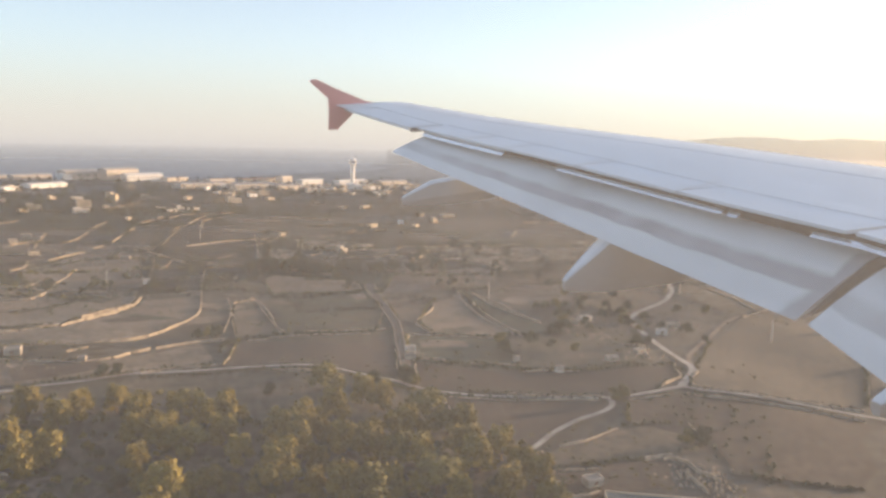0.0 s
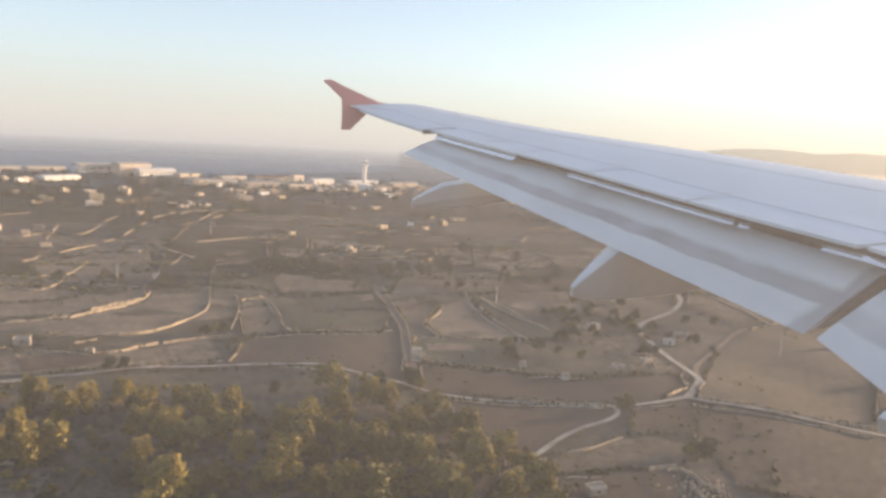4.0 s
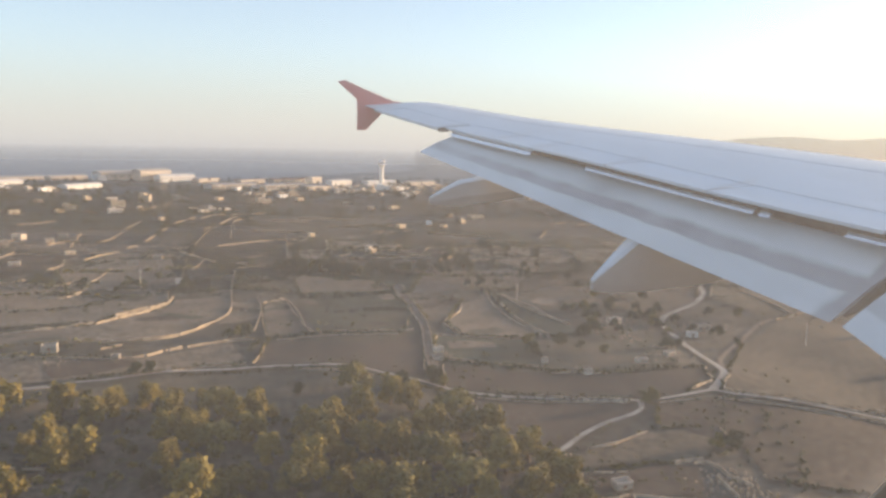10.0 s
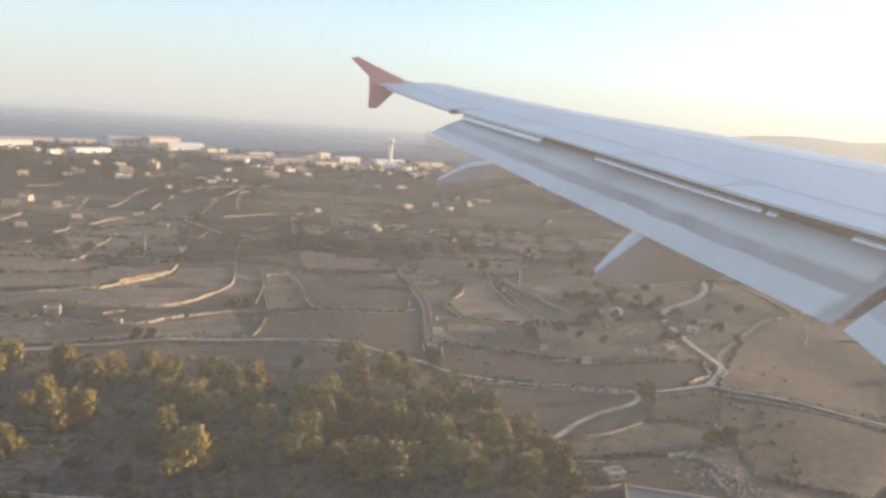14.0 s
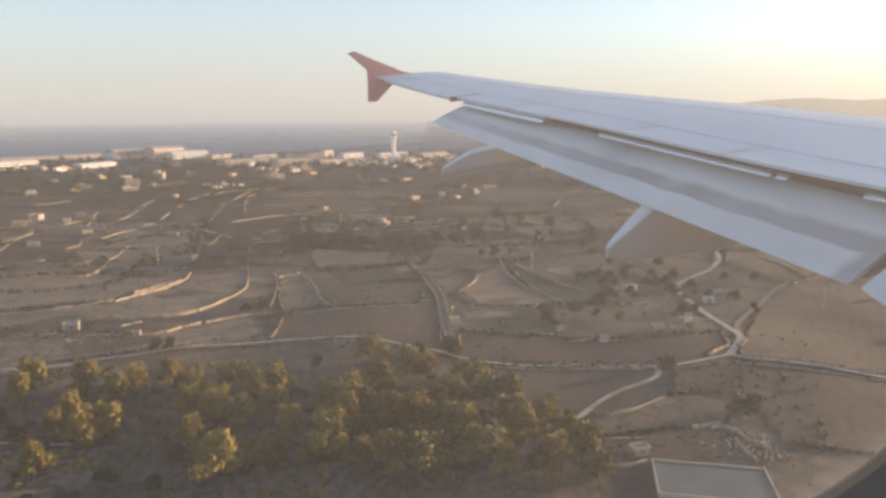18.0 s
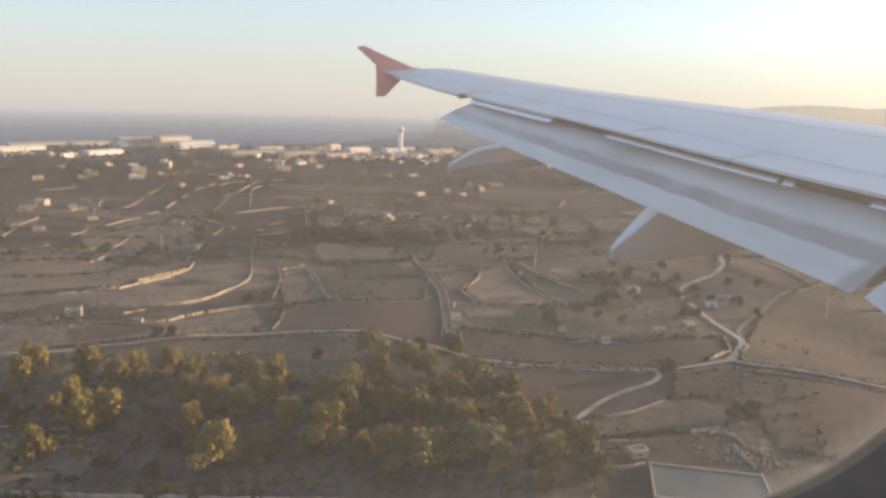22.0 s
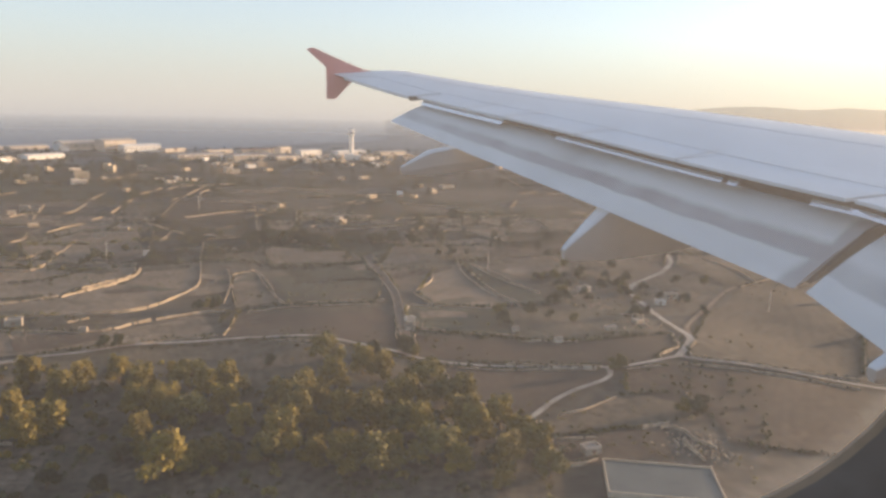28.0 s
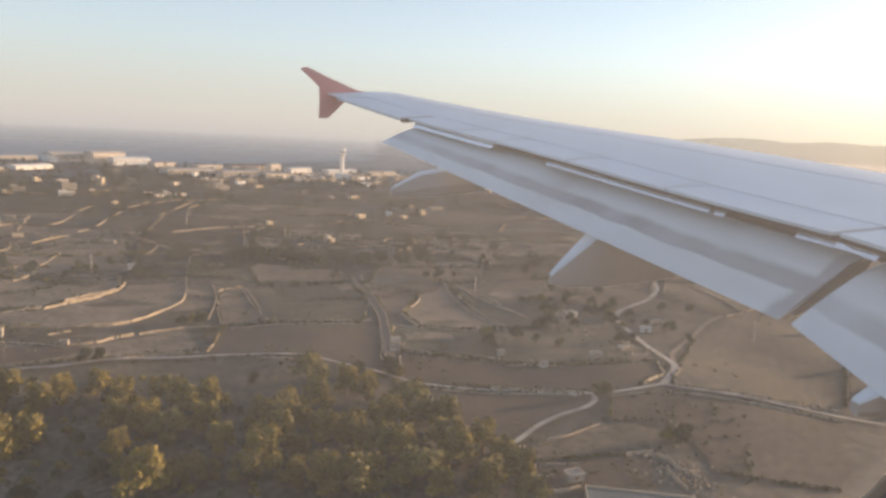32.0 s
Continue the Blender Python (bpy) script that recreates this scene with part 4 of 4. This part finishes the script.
part("crossarm", mesh("crossarm", *boxes([(-1.0, 1.0, -0.08, 0.08, 10.1, 10.3)]), "concrete"), pole)
for x in (-0.8, 0.0, 0.8):
    part("insulator", mesh("insulator", *lathe([(0.05, 10.3), (0.09, 10.4), (0.05, 10.6)], 8), "white"), pole, "", pose(x, 0, 0))
for x, y in ((-62, 640), (118, 395), (232, 300), (16, 560)):
    copy_thing(pole, pose(x, y, land(x, y), 0, 0, rnd.uniform(0, 90)))

# walled reservoir below the wood
rv = thing("reservoir", "low walled field reservoir with murky water", "reservoir", pose(96, 157, land(96, 157) + 0.6, 0, 0, -20))
part("kerb", mesh("kerb", *boxes([(-14.7, 13.7, 7.4, 7.7, -2.5, 0.9), (-14.7, -14.4, -10, 7.4, -2.5, 0.9), (13.4, 13.7, -10, 7.4, -2.5, 0.9), (-14.4, 13.4, -10, -9.7, -2.5, 0.9)]), "lime"), rv)
part("water_surface", mesh("water_surface", *boxes([(-14.4, 13.4, -9.4, 7.4, 0.05, 0.5)]), "pool"), rv, "still murky green water")


# low bushes over fallow plots and along the lanes
low, scrubs = [], []
for k in range(2600):
    y = 150 * (3.2 ** rnd.random())
    x = rnd.uniform(-0.55, 0.8) * y
    if noise.noise((x / 42, y / 42, 7)) > 0.18 and min(math.dist((x, y), q) for q in HOUSES) > 5:
        s = rnd.uniform(0.5, 1.5)
        low.append((x, y, land(x, y) + 0.3, s, s * rnd.uniform(0.7, 1.3), 8))
for k in range(420):      # undergrowth of the wood
    u, y = rnd.uniform(-0.52, 0.36), rnd.uniform(158, 272)
    x = u * y
    if y < 270 - max(0.0, x + 20) * 0.62 and noise.noise((x / 30, y / 24, 8)) > -0.12:
        s = rnd.uniform(0.8, 2.3)
        (low if rnd.random() < 0.6 else scrubs).append((x, y, land(x, y) + 0.2, s, s * rnd.uniform(0.6, 1.2), 22))
clumps(low, "low_bushes", "leaf_dark", "low dark scrub bushes on fallow ground", "bushes")
dry = scrubs
for k in range(1500):
    y = 150 * (3.0 ** rnd.random())
    x = rnd.uniform(-0.55, 0.8) * y
    if noise.noise((x / 60, y / 60, 12)) > 0.1:
        s = rnd.uniform(0.4, 1.0)
        dry.append((x, y, land(x, y) + 0.3, s, s * rnd.uniform(0.5, 0.9), 6))
clumps(dry, "dry_bushes", "leaf", "dry olive-coloured tufts and thistles", "bushes")


# the hamlet further up the lane: yards, walls and houses between dark trees
for k, (x, y) in enumerate(((260, 221), (273, 247), (256, 241), (290, 253), (248, 223), (282, 225))):
    field([(x - 9, y - 4), (x, y - 6), (x + 10, y - 3), (x + 9, y + 5), (x - 2, y + 7), (x - 10, y + 4)], "track", 0.33 + 0.004 * k, "trodden pale yard")
for x, y, n, a in ((250, 219, 14, 0.2), (260, 247, 18, -0.3), (276, 253, 16, 0.5), (282, 227, 14, 1.2), (240, 229, 12, 0.9), (296, 247, 18, 0.1), (266, 213, 16, -0.2), (288, 259, 14, 1.0)):
    stone_wall([(x, y), (x + n * 0.5 * math.cos(a), y + n * 0.5 * math.sin(a) + 0.8), (x + n * math.cos(a), y + n * math.sin(a))], 1.4, 0.5, "patched limestone yard wall")
for x, y, w, d, h, turn, mat in ((270, 240, 12, 5, 2.8, 12, "town"), (267, 258, 7, 5, 2.8, -8, "town"), (244, 214, 11, 4, 2.4, 10, "town"), (254, 205, 7, 6, 3.4, 14, "town"), (302, 255, 7, 6, 3.0, 5, "town"),
                                 (313, 305, 11, 5, 3.0, -6, "town"), (278, 234, 6, 5, 2.6, 25, "white"), (262, 229, 5, 4, 2.4, -20, "town"), (304, 213, 4, 4, 2.6, 8, "white")):
    farm(x, y, w, d, h, turn, mat)
beyond = random.Random(23)
hamlet_trees = [(beyond.gauss(325, 20), beyond.gauss(276, 22), 0, beyond.uniform(2.4, 4.2), beyond.uniform(5, 8.5), 110) for k in range(34)]
hamlet_trees = [(x, y, land(x, y), r, h, n) for x, y, _, r, h, n in hamlet_trees if min(math.dist((x, y), q) for q in HOUSES) > 6]
clumps(hamlet_trees, "grove", "leaf_dark", "dark carob trees round the hamlet", "trees")
# stepped stubble terraces past the hamlet, and the lone tree among them
for k in range(7):
    x0, y0 = 400 + 26 * k, 215 + 12 * k
    w = [(x0 + 14 * math.sin(u * 2.4), y0 + 130 * u) for u in (0, 0.25, 0.5, 0.75, 1)]
    field([(x + 1, y) for x, y in w] + [(x + 25, y + 10) for x, y in reversed(w)], "tan" if k % 3 else "brown", 0.32 + 0.005 * k, FIELD_NAMES["tan" if k % 3 else "brown"])
    stone_wall(w, 1.2, 0.6, "long curved limestone terrace wall")
clumps([(372, 212, land(372, 212) + 1.5, 6.0, 9.0, 500)], "lone_tree_crown", "leaf_gold", "single broad golden-green field tree", "trees")


# heaps of pale rubble and farm clutter
def rubble(cx, cy, spread, count):
    v, f = [], []
    for k in range(count):
        x, y, w = rnd.gauss(cx, spread), rnd.gauss(cy, spread * 0.7), rnd.uniform(0.15, 0.55)
        a = rnd.uniform(0, 3.1)
        c, s, h = math.cos(a) * w, math.sin(a) * w, w * rnd.uniform(0.5, 1.2)
        k0 = len(v)
        g = land(x, y) + 0.3
        for z, q in ((g - 0.4, 1.0), (g + h, rnd.uniform(0.5, 0.9))):
            v += [(x + c * q, y + s * q, z), (x - s * q, y + c * q, z), (x - c * q, y - s * q, z), (x + s * q, y - c * q, z)]
        f += [tuple(k0 + i for i in q) for q in ((3, 2, 1, 0), (4, 5, 6, 7), (0, 1, 5, 4), (1, 2, 6, 5), (2, 3, 7, 6), (3, 0, 4, 7))]
    tagged(part("rubble", mesh("rubble", v, f, "stone")), "scattered pale limestone rubble", "rubble", kind="stuff")


for cx, cy, sp, n in ((156, 354, 9, 70), (198, 335, 9, 60), (157, 286, 7, 40), (138, 279, 6, 30), (115, 177, 5, 60), (116, 168, 5, 40), (56, 300, 3, 40), (-222, 602, 9, 60), (-188, 630, 9, 50), (-191, 529, 8, 40), (7, 636, 5, 20), (147, 316, 6, 30), (170, 425, 7, 30), (-27, 395, 4, 20), (-73, 303, 3, 20), (-94, 301, 6, 30), (109, 276, 4, 20), (-77, 456, 3, 15)):
    rubble(cx, cy, sp, n)

# small uneven plots that break up the larger fields
for k in range(30):
    y = rnd.uniform(290, 470)
    x = rnd.uniform(-0.45, 0.62) * y
    w, d, a = rnd.uniform(8, 26), rnd.uniform(4, 12), rnd.gauss(0.1, 0.3)
    c, s = math.cos(a), math.sin(a)
    mat = rnd.choice(("tan", "brown", "scrub", "scrub", "green", "tan"))
    field([(x + c * u * w - s * q * d, y + s * u * w + c * q * d) for u, q in ((-1, -0.8), (0, -1), (1, -0.7), (1.1, 0.6), (0.1, 1), (-0.9, 0.8))], mat, 0.57 + 0.0009 * k, FIELD_NAMES[mat])


# ---- the aeroplane's wing: x forward, y outboard, z up from the trailing edge's kink ----
wing = thing("aeroplane_wing", "pale grey airliner wing with red tip fence and lowered flaps", "wing", Matrix.Translation((4.246, -1.714, 94.508)) @ pose(0, 0, 0, -1.572, -4.173, 0.114))


def wing_z(y):
    return 0.127 * (y - 6.4) + 0.003 * (y - 6.4) ** 2 + 0.05 * math.exp(-((y - 10.5) / 2.4) ** 2)


def lead(y):
    return 6.3 - (y - 1.98) * 0.507


def trail(y):
    return -(y - 6.4) * 0.279 if y > 6.4 else 0.02 * (6.4 - y)


def upper(y, x):
    """Height of the upper skin at x."""
    a, b = lead(y), trail(y)
    u = min(1.0, max(0.0, (a - x) / (a - b)))
    c = a - b
    return wing_z(y) + c * (0.014 * math.sin(math.pi * min(1, u ** 0.62)) - 0.035 * (1 - u) ** 6 - 0.004)


def lower(y, x):
    a, b = lead(y), trail(y)
    u = min(1.0, max(0.0, (a - x) / (a - b)))
    return upper(y, x) - (a - b) * 0.115 * (math.sqrt(u) * (1 - u) * 2.2 + 0.012)


def panel(name, y0, y1, front, back, thick, mat, label="", lift=0.0, ny=10, nx=6, parent=None):
    """A skin panel between two spanwise stations and two chord lines, with thickness."""
    v, f = [], []
    for side in (0, 1):
        for j in range(ny + 1):
            y = y0 + (y1 - y0) * j / ny
            for i in range(nx + 1):
                x = front(y) + (back(y) - front(y)) * i / nx
                v.append((x, y, upper(y, x) + lift - (thick if side else 0)))
    n = (ny + 1) * (nx + 1)
    for j in range(ny):
        for i in range(nx):
            a = j * (nx + 1) + i
            q = (a, a + 1, a + nx + 2, a + nx + 1)
            f += [q, tuple(n + k for k in reversed(q))]
    for i in range(nx):
        for base in (0, ny * (nx + 1)):
            q = (base + i, base + i + 1, n + base + i + 1, n + base + i)
            f.append(q if base else q[::-1])
    for j in range(ny):
        for i in (0, nx):
            a = j * (nx + 1) + i
            q = (a, a + nx + 1, n + a + nx + 1, n + a)
            f.append(q if i == 0 else q[::-1])
    return part(name, mesh(name, v, f, mat), parent or wing, label)


# main box: upper and lower skin back to the rear spar
def spar(y):
    return trail(y) + (0.62 if y < 13.7 else 0.55 if y < 16.35 else 0.0)


v, f = [], []
YS = [1.98 + (13.70 - 1.98) * i / 80 for i in range(81)] + [13.72 + (16.40 - 13.72) * i / 20 for i in range(21)] + [16.42, 16.7, 16.95]
NX = 40
for y in YS:
    ring = []
    for i in range(NX + 1):
        u = (i / NX) ** 1.8
        x = lead(y) + (spar(y) - lead(y)) * u
        ring.append((x, y, upper(y, x)))
    for i in range(NX, -1, -1):
        u = (i / NX) ** 1.8
        x = lead(y) + (spar(y) - lead(y)) * u
        ring.append((x, y, min(lower(y, x), upper(y, x) - 0.01)))
    v += ring
K = 2 * (NX + 1)
for j in range(len(YS) - 1):
    for i in range(K):
        a, b = j * K + i, j * K + (i + 1) % K
        f.append((a, b, b + K, a + K))
f += [tuple(range(K)), tuple(reversed(range((len(YS) - 1) * K, len(YS) * K)))]
box = mesh("wing_box", v, f, "skin", True)
box.set_sharp_from_angle(angle=radians(30))
part("wing_box", box, wing)

# spoilers over the flaps, one by one
cuts = [6.55, 8.25, 9.75, 11.2, 12.2, 13.66]
for a, b in zip(cuts, cuts[1:]):
    panel("spoiler", a + 0.012, b - 0.012, lambda y: spar(y) - 0.012, lambda y: trail(y) + 0.10, 0.03, "skin", "grey hinged spoiler panel")
panel("spoiler", 2.6, 6.5, lambda y: spar(y) - 0.012, lambda y: trail(y) + 0.12, 0.03, "skin", "grey hinged spoiler panel")
# dark sealed hinge line and panel joints
panel("hinge_line", 2.2, 13.66, lambda y: spar(y) + 0.006, lambda y: spar(y) - 0.006, 0.02, "groove", "", 0.003, 30, 1)
for y in cuts[1:-1]:      # square to the hinge
    v, f = [], []
    for i in range(9):
        d = 0.12 + 0.66 * i / 8
        for w in (-0.011, 0.011):
            q = y + 0.279 * (d - 0.12) + w
            x = trail(q) + d
            v.append((x, q, upper(q, x) + 0.004))
        if i:
            f.append((2 * i - 2, 2 * i - 1, 2 * i + 1, 2 * i))
    part("panel_joint", mesh("panel_joint", v, f, "joint"), wing, "dusty seam between spoilers")
panel("skin_joint", 2.2, 16.3, lambda y: lead(y) - 0.42 * (lead(y) - trail(y)) + 0.004, lambda y: lead(y) - 0.42 * (lead(y) - trail(y)) - 0.004, 0.01, "groove", "", 0.003, 40, 1)
panel("slat_joint", 2.2, 16.3, lambda y: lead(y) - 0.13 * (lead(y) - trail(y)) + 0.004, lambda y: lead(y) - 0.13 * (lead(y) - trail(y)) - 0.004, 0.01, "groove", "", 0.003, 40, 1)
# solid dark strip stands in for the shade in the aileron's gap
panel("aileron_gap", 13.67, 13.75, lambda y: spar(y) - 0.05, lambda y: trail(y) + 0.02, 0.06, "cove", "dark strip for the shaded gap beside the aileron", -0.012, 1, 4)
panel("aileron", 13.76, 16.36, lambda y: spar(y) - 0.02, lambda y: trail(y), 0.05, "skin", "pale grey aileron")

# flap cove behind the rear spar, under the spoilers, shade painted in
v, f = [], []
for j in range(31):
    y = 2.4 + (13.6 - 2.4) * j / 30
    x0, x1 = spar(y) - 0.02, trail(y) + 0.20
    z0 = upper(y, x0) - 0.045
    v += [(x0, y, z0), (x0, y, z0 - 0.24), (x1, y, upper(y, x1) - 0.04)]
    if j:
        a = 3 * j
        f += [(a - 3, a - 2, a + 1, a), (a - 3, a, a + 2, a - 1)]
part("flap_cove", mesh("flap_cove", v, f, "cove"), wing, "dark brown flap cove with its shade painted in")


def flap(y0, y1, te0, te1, name, label):
    """A lowered flap: round nose under the spoilers, long back sloping to a thin trailing edge."""
    v, f = [], []
    n, prof = 24, []
    for i in range(13):                      # top, from nose to trailing edge
        u = i / 12
        prof.append((u, 0.034 * math.sqrt(u) * (1 - u) * 2.0 + 0.012 * math.sin(math.pi * u)))
    for i in range(11, 0, -1):
        u = i / 12
        prof.append((u, -0.05 * math.sqrt(u) * (1 - u) * 2.0))
    for j in range(n + 1):
        t = j / n
        y = y0 + (y1 - y0) * t
        tx, tz = te0[0] + (te1[0] - te0[0]) * t, te0[1] + (te1[1] - te0[1]) * t
        nx, nz = trail(y) + 0.36, upper(y, trail(y) + 0.3) - 0.20 + 0.06 * (y - 6.4) / 7.2
        dx, dz = tx - nx, tz - nz
        c = math.hypot(dx, dz)
        for u, w in prof:
            v.append((nx + dx * u + dz / c * w, y, nz + dz * u - dx / c * w))
    m = len(prof)
    for j in range(n):
        for i in range(m):
            a, b = j * m + i, j * m + (i + 1) % m
            f.append((a, a + m, b + m, b))
    f += [tuple(reversed(range(m))), tuple(range(n * m, n * m + m))]
    me = mesh(name, v, f, "flap", False)
    layer = me.uv_layers.new(name="chord")
    for loop in me.loops:
        j, i = divmod(loop.vertex_index, m)
        layer.data[loop.index].uv = (j / n, prof[i][0] - 0.10 * j / n if i < 13 else 2.0)
    return part(name, me, wing, label)


outer = flap(6.47, 13.65, (-0.45, -0.635), (-2.37, 0.71), "outboard_flap", "pale grey lowered outboard flap with a dirty band")
inner = flap(2.3, 6.33, (-0.83, -1.53), (-0.45, -0.635), "inboard_flap", "pale grey lowered inboard flap")
for ob in (outer, inner):
    ob.data.shade_smooth()
    ob.data.set_sharp_from_angle(angle=radians(35))


def polished_strip(y0, y1, top=0.076, front=0.135):
    """Bare metal on the flap's nose, just under the spoilers' edge."""
    v, f = [], []
    for j in range(13):
        y = y0 + (y1 - y0) * j / 12
        e = upper(y, trail(y) + 0.1)
        v += [(trail(y) + front, y, e - top), (trail(y) + 0.09, y, e - 0.114)]
        if j:
            a = 2 * j
            f.append((a - 2, a, a + 1, a - 1))
    part("polished_strip", mesh("polished_strip", v, f, "bare"), wing, "strip of bright bare metal on the flap nose")


for y0, y1 in ((6.395, 6.41), (6.425, 6.44)):
    v, f = [], []
    for y in (y0, y1):
        for u, w in ((0.0, 0.0), (0.25, 0.05), (0.6, 0.035), (1.0, 0.0), (0.6, -0.10), (0.25, -0.13)):
            v.append((0.34 - 0.72 * u, y, -0.17 - 0.42 * u + w))
    f = [tuple(range(6)), tuple(range(11, 5, -1))] + [(i, i + 6, (i + 1) % 6 + 6, (i + 1) % 6) for i in range(6)]
    part("end_rib", mesh("end_rib", v, f, "cove"), wing, "dark brown rib at a flap's end")
polished_strip(7.72, 10.1)
polished_strip(7.55, 7.66)
polished_strip(6.15, 6.85)
polished_strip(11.25, 13.5, 0.036, 0.16)


def fairing(y, tail_x, tail_z, size, slope):
    """A slim flap track fairing: a wedge with a flat top and upright sides that falls to a blunt tail."""
    stations = [(0.0, 0.03, -0.07, 0.045), (0.05, 0.04, -0.085, 0.06), (0.25, 0.04, -0.105, 0.10), (0.5, 0.03, -0.115, 0.13), (1.15, -0.10, -0.09, 0.15), (2.0, -0.30, 0.02, 0.13), (2.7, -0.45, 0.12, 0.07), (2.95, -0.5, 0.2, 0.02)]
    v, f = [], []
    for x, hi, lo, w in stations:
        hi = max(lo + 0.05, hi + slope * min(x, 1.15) * (1 if x < 0.6 else 0.8))
        h = hi - lo
        for oy, oz in ((-0.7, hi), (0.7, hi), (1, hi - 0.10 * h), (1.04, lo + 0.35 * h), (0.6, lo), (-0.6, lo), (-1.04, lo + 0.35 * h), (-1, hi - 0.10 * h)):
            v.append((tail_x + x * size, y + oy * w * size, tail_z + oz * size))
    m = 8
    for i in range(len(stations) - 1):
        for k in range(m):
            a, b = i * m + k, i * m + (k + 1) % m
            f.append((a, b, b + m, a + m))
    f += [tuple(reversed(range(m))), tuple(range((len(stations) - 1) * m, len(stations) * m))]
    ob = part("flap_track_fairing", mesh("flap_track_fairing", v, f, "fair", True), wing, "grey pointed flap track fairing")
    ob.data.set_sharp_from_angle(angle=radians(22))
    # pale crest along its top paints in the skylight; darker sides hold the shade
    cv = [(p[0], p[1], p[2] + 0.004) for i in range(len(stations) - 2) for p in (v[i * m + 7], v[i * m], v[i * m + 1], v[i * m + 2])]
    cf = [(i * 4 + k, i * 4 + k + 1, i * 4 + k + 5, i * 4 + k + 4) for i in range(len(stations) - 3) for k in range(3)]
    part("crest", mesh("crest", cv, cf, "skin", False), ob, "pale grey crest painted in as the lit top")
    return ob


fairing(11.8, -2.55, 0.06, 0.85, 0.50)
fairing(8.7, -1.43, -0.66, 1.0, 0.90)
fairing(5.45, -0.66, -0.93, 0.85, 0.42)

# wingtip fence
outline = [(-3.45, 2.16), (-3.30, 2.18), (-2.95, 2.0), (-2.35, 1.72), (-2.05, 1.66), (-2.53, 1.55), (-2.72, 1.38), (-2.95, 1.17), (-3.13, 1.18), (-3.10, 1.5), (-3.09, 1.8)]
v = [(x, 16.93, z) for x, z in outline] + [(x, 16.99, z) for x, z in outline]
n = len(outline)
f = [tuple(range(n)), tuple(reversed(range(n, 2 * n)))] + [(i, i + n, (i + 1) % n + n, (i + 1) % n) for i in range(n)]
part("wingtip_fence", mesh("wingtip_fence", v, f, "red"), wing, "faded red arrow-shaped wingtip fence")


# ---- the fuselage round the seat, with an opening for the window ----
body = thing("aeroplane_fuselage", "white airliner fuselage with one cabin window", "fuselage", wing.matrix_basis.copy())
RAD, MID = 1.98, (-0.16, 0.55)
WX, WZ = (-4.195 - 0.20, -4.195 + 0.215), (0.847 - 0.18, 0.847 + 0.285)
xs = [-16.0, -12.0, -8.0, -6.0, WX[0], WX[1], -2.0, 0.0, 3.0, 6.0, 10.0]
a0, a1 = math.asin((WZ[0] - MID[1]) / RAD), math.asin((WZ[1] - MID[1]) / RAD)
angles = [a0, a1] + [a1 + (2 * math.pi - (a1 - a0)) * i / 30 for i in range(1, 30)]
v = [(x, MID[0] + RAD * math.cos(a), MID[1] + RAD * math.sin(a)) for x in xs for a in angles]
m = len(angles)
f = []
for k in range(len(xs) - 1):
    for i in range(m):
        if not (k == 4 and i == 0):
            a, b = k * m + i, k * m + (i + 1) % m
            f.append((a, a + m, b + m, b))
f += [tuple(range(m)), tuple(reversed(range((len(xs) - 1) * m, len(xs) * m)))]
part("shell", mesh("shell", v, f, "shell", True), body)


# ---- the cabin window that the wing is seen through: same axes as the wing ----
cabin = thing("cabin_window", "rounded aeroplane cabin window with a dusty, haze-veiled scratched pane", "window", wing.matrix_basis.copy())
EYE = (-4.195, 1.70, 0.847)


def rounded(x0, x1, z0, z1, r, y, n=12):
    pts = []
    for cx, cz, a0 in ((x1 - r, z0 + r, -90), (x1 - r, z1 - r, 0), (x0 + r, z1 - r, 90), (x0 + r, z0 + r, 180)):
        for i in range(n + 1):
            a = radians(a0 + 90 * i / n)
            pts.append((EYE[0] + cx + r * math.cos(a), EYE[1] + y, EYE[2] + cz + r * math.sin(a)))
    return pts


def ring(name, loops, mat, label=""):
    v, f = [p for q in loops for p in q], []
    m = len(loops[0])
    for k in range(len(loops) - 1):
        for i in range(m):
            a, b = k * m + i, k * m + (i + 1) % m
            f.append((a, b, b + m, a + m))
    return part(name, mesh(name, v, f, mat, True), cabin, label)


X0, X1, Z0, Z1, R = -0.105, 0.1240, -0.0873, 0.19, 0.06
# the rim's golden sun glow is put into its tan base colour
ring("window_rim", [rounded(X0 - g, X1 + g, Z0 - g, Z1 + g, R + g, y) for g, y in ((0.004, 0.1135), (0.0, 0.1130), (0.0002, 0.1122), (0.0006, 0.1108))], "rim", "worn cream window rim catching the sun")
ring("seal", [rounded(X0 - g, X1 + g, Z0 - g, Z1 + g, R + g, y) for g, y in ((0.0006, 0.1108), (0.0020, 0.105), (0.005, 0.094), (0.008, 0.089))], "trimdark", "dark grey rubber window seal")
ring("cabin_panel", [rounded(X0 - g, X1 + g, Z0 - g, Z1 + g, R + g, y) for g, y in ((0.008, 0.089), (0.015, 0.078), (0.035, 0.068), (0.14, 0.062), (0.142, 0.1135), (0.004, 0.1135))], "panel", "pale grey plastic cabin wall panel")
face = rounded(X0 - 0.004, X1 + 0.004, Z0 - 0.004, Z1 + 0.004, R + 0.004, 0.1145)
pn = part("pane", mesh("pane", face, [tuple(range(len(face)))], "trimdark"), cabin, "scratched acrylic pane, dust film standing in for haze")
pn.data.materials[0] = M["pane"]
pn.visible_shadow = False
